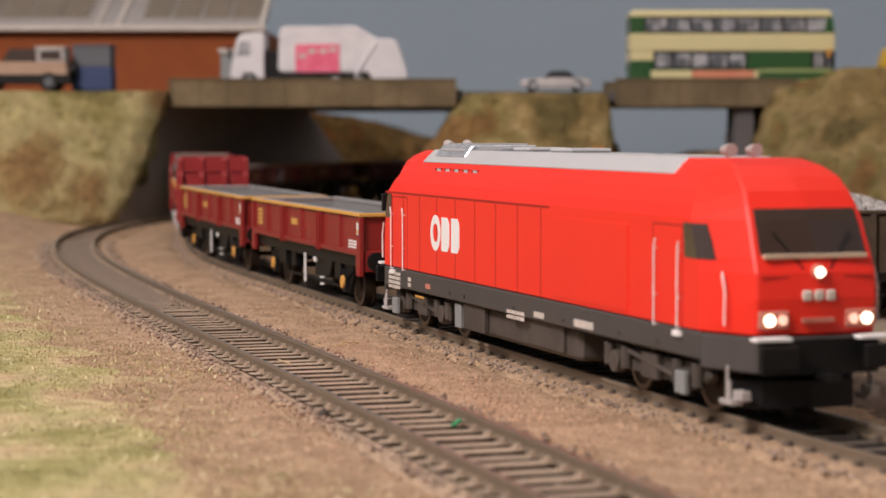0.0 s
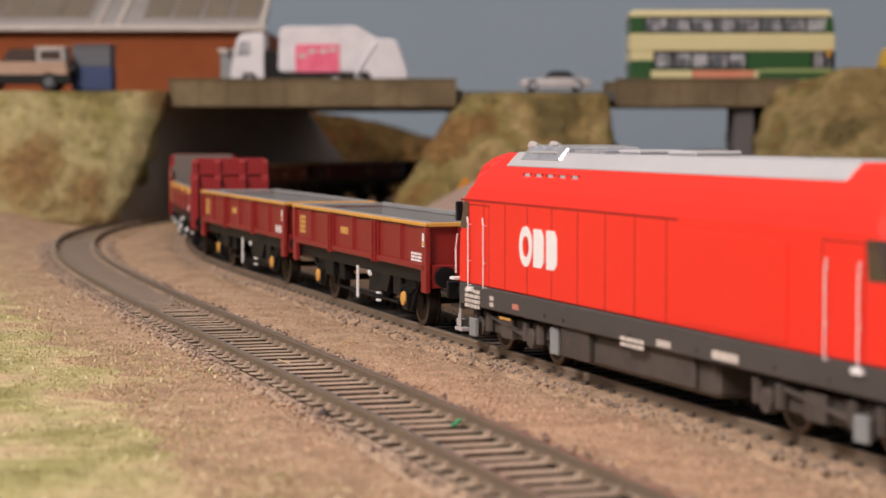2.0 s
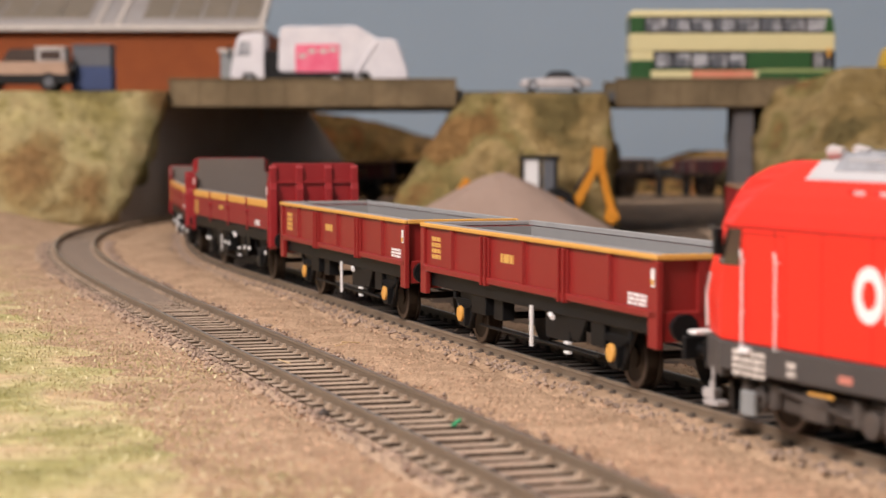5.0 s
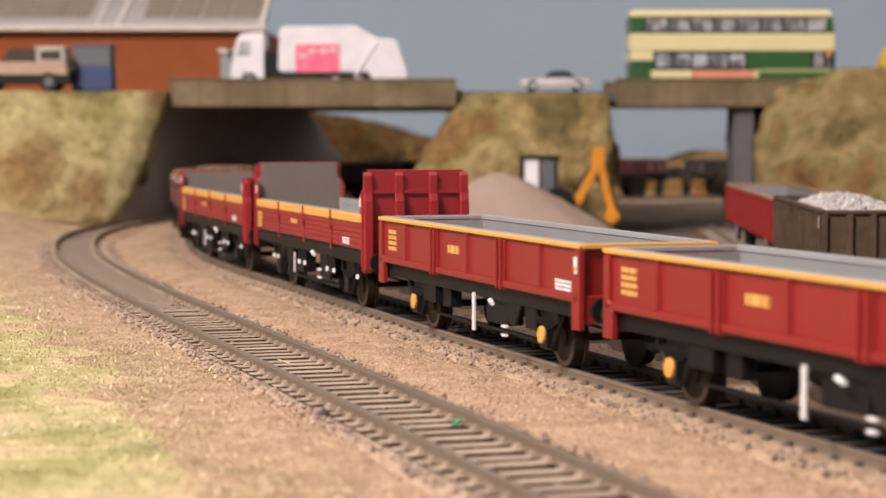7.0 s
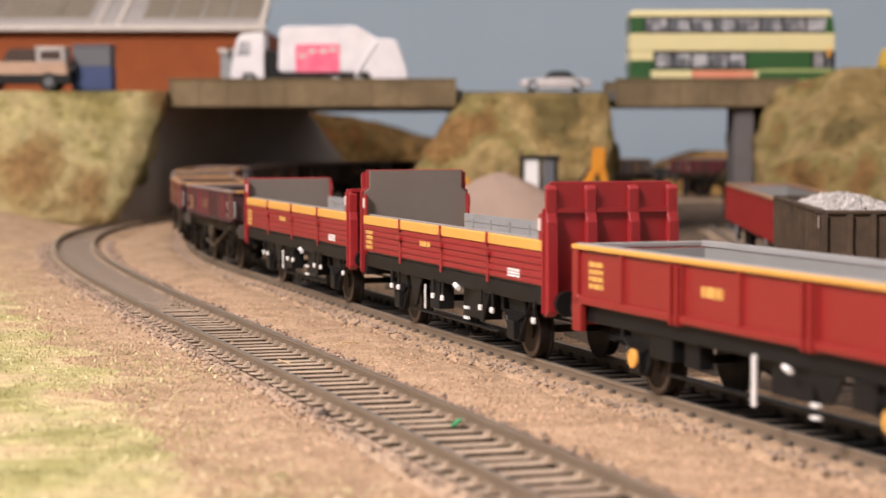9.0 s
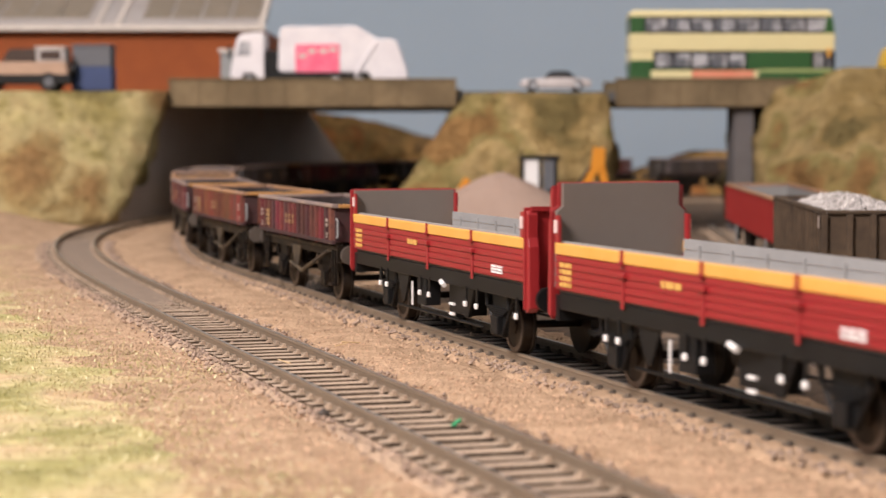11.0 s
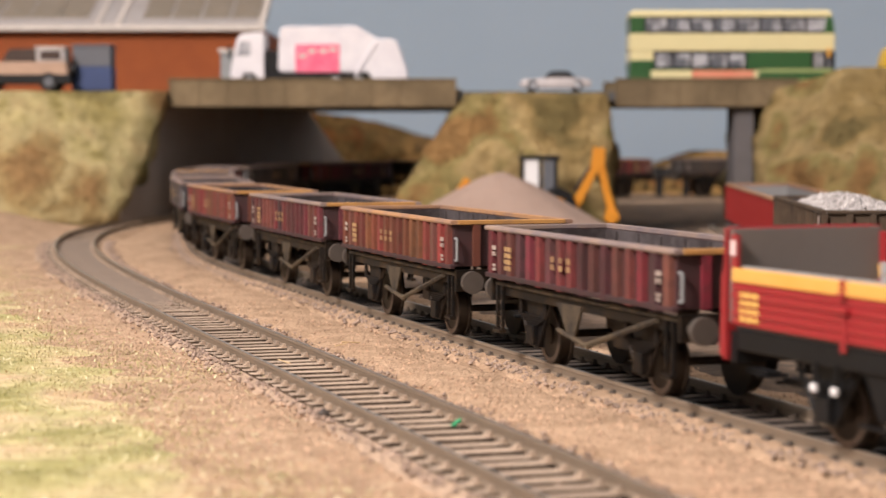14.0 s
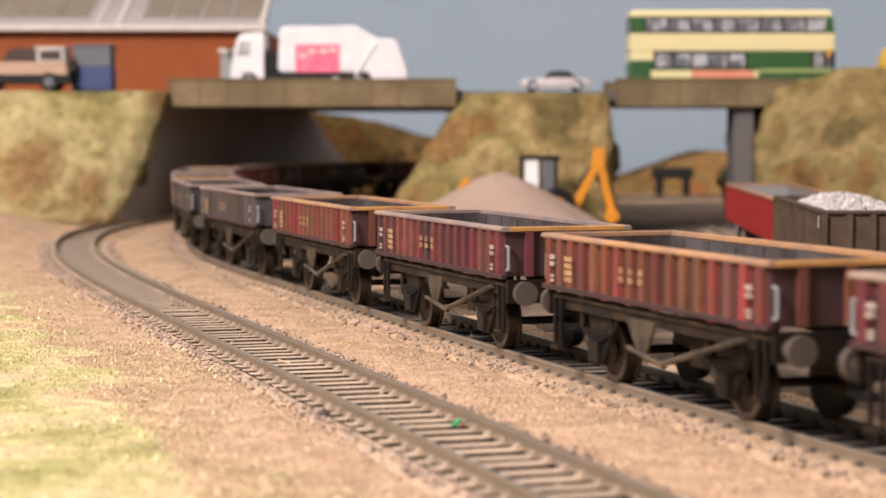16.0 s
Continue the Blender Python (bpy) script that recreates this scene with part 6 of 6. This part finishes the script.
def build_lorry(m):
    """A refuse lorry; its cab is at -x."""
    top = thing("refuse_lorry", "white refuse lorry with a pink side panel on the bridge", "lorry", m=m)
    Y = 16
    bm = bmesh.new()
    prism(bm, [(-57, 5), (-57.5, 13), (-56, 20), (-53.5, 33), (-51, 36.2), (-38, 37.2), (-36.5, 36), (-36.5, 8), (-40, 8), (-43, 11.5), (-49, 11.5), (-52, 5)], "y", -Y, Y)
    cab = part("cab", bm, LORRYW, top, bevel=0.7)
    for s in (-1, 1):
        bm = bmesh.new()
        prism(bm, [(-53.6, 22.5), (-51.2, 31.5), (-45, 31.5), (-45, 22.5)], "y", min(s * (Y - 0.3), s * (Y + 0.2)), max(s * (Y - 0.3), s * (Y + 0.2)))
        # matte pale colour stands for the reflection on the glass
        part("side_window", bm, BSEAT, cab, "side window with its pale reflection painted on")
        quick("door_mirror", BLACK, cab, (-58.5, -57, s * (Y + 1.5) - 0.7, s * (Y + 1.5) + 0.7, 21, 29))
    quick("cab_gap", BLACK, top, (-36.4, -27.2, -Y + 3, Y - 3, 5, 26), bevel=0.6)
    bm = bmesh.new()
    prism(bm, [(-27, 12.2), (-28, 15), (-27, 38.5), (-25, 40.6), (20, 41.2), (23, 40), (34, 33), (42, 33.4), (46, 31.5), (52, 14), (53, 6), (32, 6), (28, 12.2)], "y", -Y, Y)
    body = part("body", bm, LORRYW, top, bevel=0.8)
    for s in (-1, 1):
        for k in range(9):
            x = -24 + k * 5.6
            quick("body_rib", LORRYW, body, (x - 0.5, x + 0.5, min(s * (Y - 0.2), s * (Y + 0.5)), max(s * (Y - 0.2), s * (Y + 0.5)), 31.5, 40.3))
        quick("side_panel", PINK, body, (-17, 10.2, min(s * (Y - 0.2), s * (Y + 0.6)), max(s * (Y - 0.2), s * (Y + 0.6)), 12.4, 29.6), label="bright pink panel with faded shapes")
        for x, z in ((-15, 21), (-9, 24), (-2, 24), (4, 25)):
            quick("panel_mark", ROOFL, body, (x, x + 4.5, min(s * (Y + 0.3), s * (Y + 0.75)), max(s * (Y + 0.3), s * (Y + 0.75)), z, z + 2.6))
        bm = bmesh.new()
        rod(bm, (20, s * (Y + 0.1), 10), (33, s * (Y + 0.1), 31), 1.1, 8)
        part("tail_ram", bm, LORRYW, body)
    quick("chassis", BLACK, top, (-36, 30, -Y + 1, Y - 1, 4.5, 12.1))
    car_wheels(top, (-46, 8, 22), 6.4, 15.2)


build_lorry(mm(-74.5, 1296, ROAD_Z, 0))


def build_sports(m):
    top = thing("sports_car", "small white open sports car with black hood", "car", m=m)
    bm = bmesh.new()
    secs = [(-25, 8, 4, 6), (-23, 9.4, 2.6, 8), (-14, 10.6, 2.2, 8.6), (-4, 11, 2.2, 9.4), (8, 11, 2.2, 9.6), (18, 10.6, 2.2, 9.2), (24, 9.4, 3, 8.2), (25.5, 8.6, 4.4, 7)]
    loft(bm, [[(x, -w, z0), (x, -w - 0.4, (z0 + z1) / 2), (x, -w + 0.8, z1), (x, 0, z1 + 0.6), (x, w - 0.8, z1), (x, w + 0.4, (z0 + z1) / 2), (x, w, z0)] for x, w, z0, z1 in secs])
    part("body", bm, CARSIL, top, smooth=False)
    bm = bmesh.new()
    loft(bm, [[(x, -w, 9.2), (x, -w + 1.6, z), (x, w - 1.6, z), (x, w, 9.2)] for x, w, z in ((-8, 9, 10), (-3, 9, 14.2), (8, 9, 14.4), (14, 9, 10.6))])
    part("hood", bm, BLACK, top, "black folding hood")
    car_wheels(top, (-16, 15.5), 4.1, 10.9, 2.6)


build_sports(mm(70, 1290, ROAD_Z + 0.6, 0) @ Matrix.Scale(0.88, 4))


def build_jeep(m):
    top = thing("off_roader", "tan off-road car with a pale grey rear top", "car", m=m)
    bm = bmesh.new()
    prism(bm, [(-30, 7), (-31, 12), (-29, 16.6), (-10, 17.6), (28, 17.6), (29.5, 12), (29, 7)], "y", -11.4, 11.4)
    part("body", bm, TAN, top, bevel=0.7)
    bm = bmesh.new()
    prism(bm, [(-11, 17.62), (-6, 25.4), (10, 25.8), (10, 17.62)], "y", -10.2, 10.2)
    part("front_glazing", bm, GLASS, top, bevel=0.4)
    bm = bmesh.new()
    prism(bm, [(10.2, 17.62), (10.2, 25.9), (27, 25.9), (28, 17.62)], "y", -10.4, 10.4)
    part("rear_top", bm, ROOFG, top, "pale grey hard top", bevel=0.5)
    quick("rear_window", GLASS, top, (13, 25, -10.7, -10.3, 19, 24.2))
    quick("roof_bar", ROOFL, top, (9, 27.5, -10.6, 10.6, 25.92, 26.9), bevel=0.3)
    quick("bumper", BLACK, top, (-33, 31, -11.6, 11.6, 4.4, 10.2), bevel=0.4)
    car_wheels(top, (-19, 18), 5.6, 11.9, 3.4, GREYB)
    bm = bmesh.new()
    rod(bm, (30, 0, 13), (33, 0, 13), 5.2, 18)
    part("spare_wheel", bm, BLACK, top, bevel=0.5)


build_jeep(mm(-256, 1256, ROAD_Z, 0))

bin_top = thing("waste_container", "blue container with a grey slatted top beside the off-roader", "container", m=mm(-214.5, 1268, ROAD_Z))
quick("tub", BLUEB, bin_top, (-12, 12, -10, 10, 0.4, 15), bevel=0.5)
quick("upper_box", GREYB, bin_top, (-11.6, 11.6, -9.6, 9.6, 15.1, 27), bevel=0.4, label="grey upper part")
quick("lid", GREYB, bin_top, (-12, 12, -10, 10, 27.1, 28.6), bevel=0.4)
for _x in (-8, -4, 0, 4, 8):
    quick("rib", BLUEB, bin_top, (_x - 0.5, _x + 0.5, -10.7, -9.9, 1, 14.5))

cab_top = thing("utility_cabinet", "narrow pale grey cabinet standing before the brick wall", "cabinet", m=mm(-138.5, 1325, ROAD_Z))
quick("cabinet_body", CABG, cab_top, (-4, 4, -4, 4, 0, 26), bevel=0.4)
quick("cabinet_cap", ROOFL, cab_top, (-5.4, 5.4, -5, 5, 26.1, 28.4), bevel=0.4)

van = thing("yellow_vehicle", "yellow model vehicle on the bank's top", "vehicle", m=mm(283, 1290, ROAD_Z + 6, 0))
bm = bmesh.new()
prism(bm, [(-8, 4), (-9, 12), (-7, 20), (-4, 22.5), (40, 22.5), (41, 4)], "y", -12, 12)
part("body", bm, YELV, van, bevel=0.8)
quick("beacon", WHITE, van, (2, 8, -3, 3, 22.6, 26), bevel=0.4)
quick("side_window", GLASS, van, (6, 18, -12.2, -11.8, 14, 20))
for _x in (-6.5, -3, 0.5, 4):
    quick("grille_bar", YELV, van, (_x - 0.5, _x + 0.5, -12.6, -11.9, 6, 18))
car_wheels(van, (4, 30), 6, 12.3)


# ---- brick shed ----
def build_shed():
    top = thing("brick_shed", "long orange brick industrial shed with a grey sheet roof", "building")
    x0, x1, y0, y1 = -620.0, -128.0, 1450.0, 1640.0
    ez = 123.0
    quick("wall", BRICK, top, (x0, x1, y0, y0 + 5, 60, ez))
    quick("wall", BRICK, top, (x1 - 5, x1, y0 + 5.1, y1, 60, ez))
    # courses: thin proud bands of brick rows
    for k in range(22):
        z = 76 + k * 2.05
        quick("brick_course", BRICK, top, (x0, x1 - 0.1, y0 - 0.25, y0 - 0.02, z, z + 1.75))
    rise, run = 74.0, 190.0
    bm = bmesh.new()
    prism(bm, [(y0 - 7, ez - 2), (y0 - 7, ez + 1.5), (y0 + run, ez + rise), (y0 + run, ez + rise - 3)], "x", x0, x1 + 3)
    roof = part("roof", bm, ROOFG, top, "grey corrugated sheet roof")
    quick("eaves_gutter", ROOFL, top, (x0, x1 + 4, y0 - 9.5, y0 - 7.1, ez - 2.4, ez + 1.8), bevel=0.5, label="pale eaves gutter")
    sl = rise / (run + 7)

    def strip(name, material, xa, xb, ya, yb, up):
        b = bmesh.new()
        prism(b, [(ya, ez + 1.5 + (ya - y0 + 7) * sl + 0.05), (yb, ez + 1.5 + (yb - y0 + 7) * sl + 0.05), (yb, ez + 1.5 + (yb - y0 + 7) * sl + up), (ya, ez + 1.5 + (ya - y0 + 7) * sl + up)], "x", xa, xb)
        return part(name, b, material, roof)
    strip("verge", ROOFL, x1 - 1, x1 + 3, y0 - 7, y0 + 170, 1.6)
    strip("roof_joint", ROOFL, -243, -241, y0 - 7, y0 + 170, 1.0)
    strip("roof_joint", ROOFL, -229, -226, y0 - 7, y0 + 170, 1.0)
    for xa in (-212, -191, -170, -149):
        strip("rooflight", SKYL, xa, xa + 19, y0 + 9, y0 + 60, 0.8)
    for xa in (-335, -313, -292, -271):
        strip("rooflight", SKYL, xa, xa + 20, y0 + 9, y0 + 60, 0.8)
    for k in range(60):
        xa = -420 + k * 4.9
        strip("sheet_rib", ROOFG, xa, xa + 0.9, y0 - 7, y0 + 170, 0.45)


build_shed()

# ---- small things on the ground ----
bm = bmesh.new()
for _i in range(3):
    stone(bm, 2.0 + _i * 0.5, 368 + _i * 0.7, -2.0 + 0.3 * _i, 0.7)
tagged(new("green_fleck", mesh_of("green_fleck", bm, GREENBIT)), "tiny bright green scrap beside the rail", "scrap")
bm = bmesh.new()
stone(bm, -22.5, 384.5, -2.2, 1.25)
tagged(new("pebble", mesh_of("pebble", bm, BOGIE)), "small dark pebble by the track", "pebble")
for _x, _y, _a, _l in ((-35, 468, 40, 4.5), (-21, 520, 10, 5.5), (-60, 380, 80, 4), (-27, 512, 120, 3.5)):
    bm = bmesh.new()
    rod(bm, (0, 0, 0), (math.cos(_a) * _l, math.sin(_a) * _l, 0.5), 0.16, 5)
    ob = new("straw", mesh_of("straw", bm, STRAW))
    ob.location = (_x * MM, _y * MM, (ground_z(_x, _y) + 0.35 if track_gap(_x, _y) > 16 else -2.2) * MM)
    tagged(ob, "thin pale straw lying on the ground", "straw")


def build_grit():
    bm = bmesh.new()
    for _ in range(17000):
        y = 270 + 560 * random.random() ** 1.5
        x = random.uniform(-0.26, 0.24) * y
        if track_gap(x, y) < 15:
            continue
        stone(bm, x, y, ground_z(x, y) + 0.05, random.uniform(0.16, 0.5))
    tagged(new("grit", mesh_of("grit", bm, SANDGRIT)), "fine brown grit grains over the ground", "grit", kind="stuff")


SANDGRIT = mat("sand_grit", (0.45, 0.30, 0.20), 0.95, spots=(0.24, 0.15, 0.09), scale=90, per_island=0.45)
build_grit()


# ---- what moves ----
RUN_T = (0, 0.5, 1, 1.5, 2, 2.5, 3, 3.5, 4, 6.5, 7, 7.5, 8, 8.5, 9, 11.5, 12, 12.5, 13, 13.5, 14, 14.5, 15, 15.5, 16)
RUN_S = (7.7, 21.8, 36.6, 52.5, 70.0, 88.5, 108.3, 129.8, 153.1, 294.8, 327.7, 362.9, 398.2, 433.3, 468.0, 650.5, 690.1, 730.4, 770.6, 811.2, 851.7, 892.8, 933.8, 973.6, 1013.7)


def run(t):
    """Millimetres that the train has gone, by a cubic through the table."""
    i = min(max(int(np.searchsorted(RUN_T, t, "right")) - 1, 0), len(RUN_T) - 2)

    def slope(k):
        a, b = max(k - 1, 0), min(k + 1, len(RUN_T) - 1)
        return (RUN_S[b] - RUN_S[a]) / (RUN_T[b] - RUN_T[a])
    h = RUN_T[i + 1] - RUN_T[i]
    u = (t - RUN_T[i]) / h
    return ((1 + 2 * u) * (1 - u) ** 2 * RUN_S[i] + u * (1 - u) ** 2 * h * slope(i)
            + u * u * (3 - 2 * u) * RUN_S[i + 1] + u * u * (u - 1) * h * slope(i + 1))


def motions():
    for ob, start, half in TRAIN:
        rows = []
        for k in range(33):
            t = k * 0.5
            s = start - run(t)
            f, b = main_line(s - half), main_line(s + half)
            c = (f + b) / 2
            rows.append((t, pose(c[0] * MM, c[1] * MM, 0, 0, 0, math.degrees(math.atan2(f[1] - b[1], f[0] - b[0])))))
        walk(ob, rows)
        for c in ob.children:
            if c.name.startswith("wheelset"):
                x, r = c.location.x, c.location.z
                walk(c, [(k * 0.1, pose(x, 0, r, 0, math.degrees(run(k * 0.1) * MM / r), 0)) for k in range(161)])


motions()
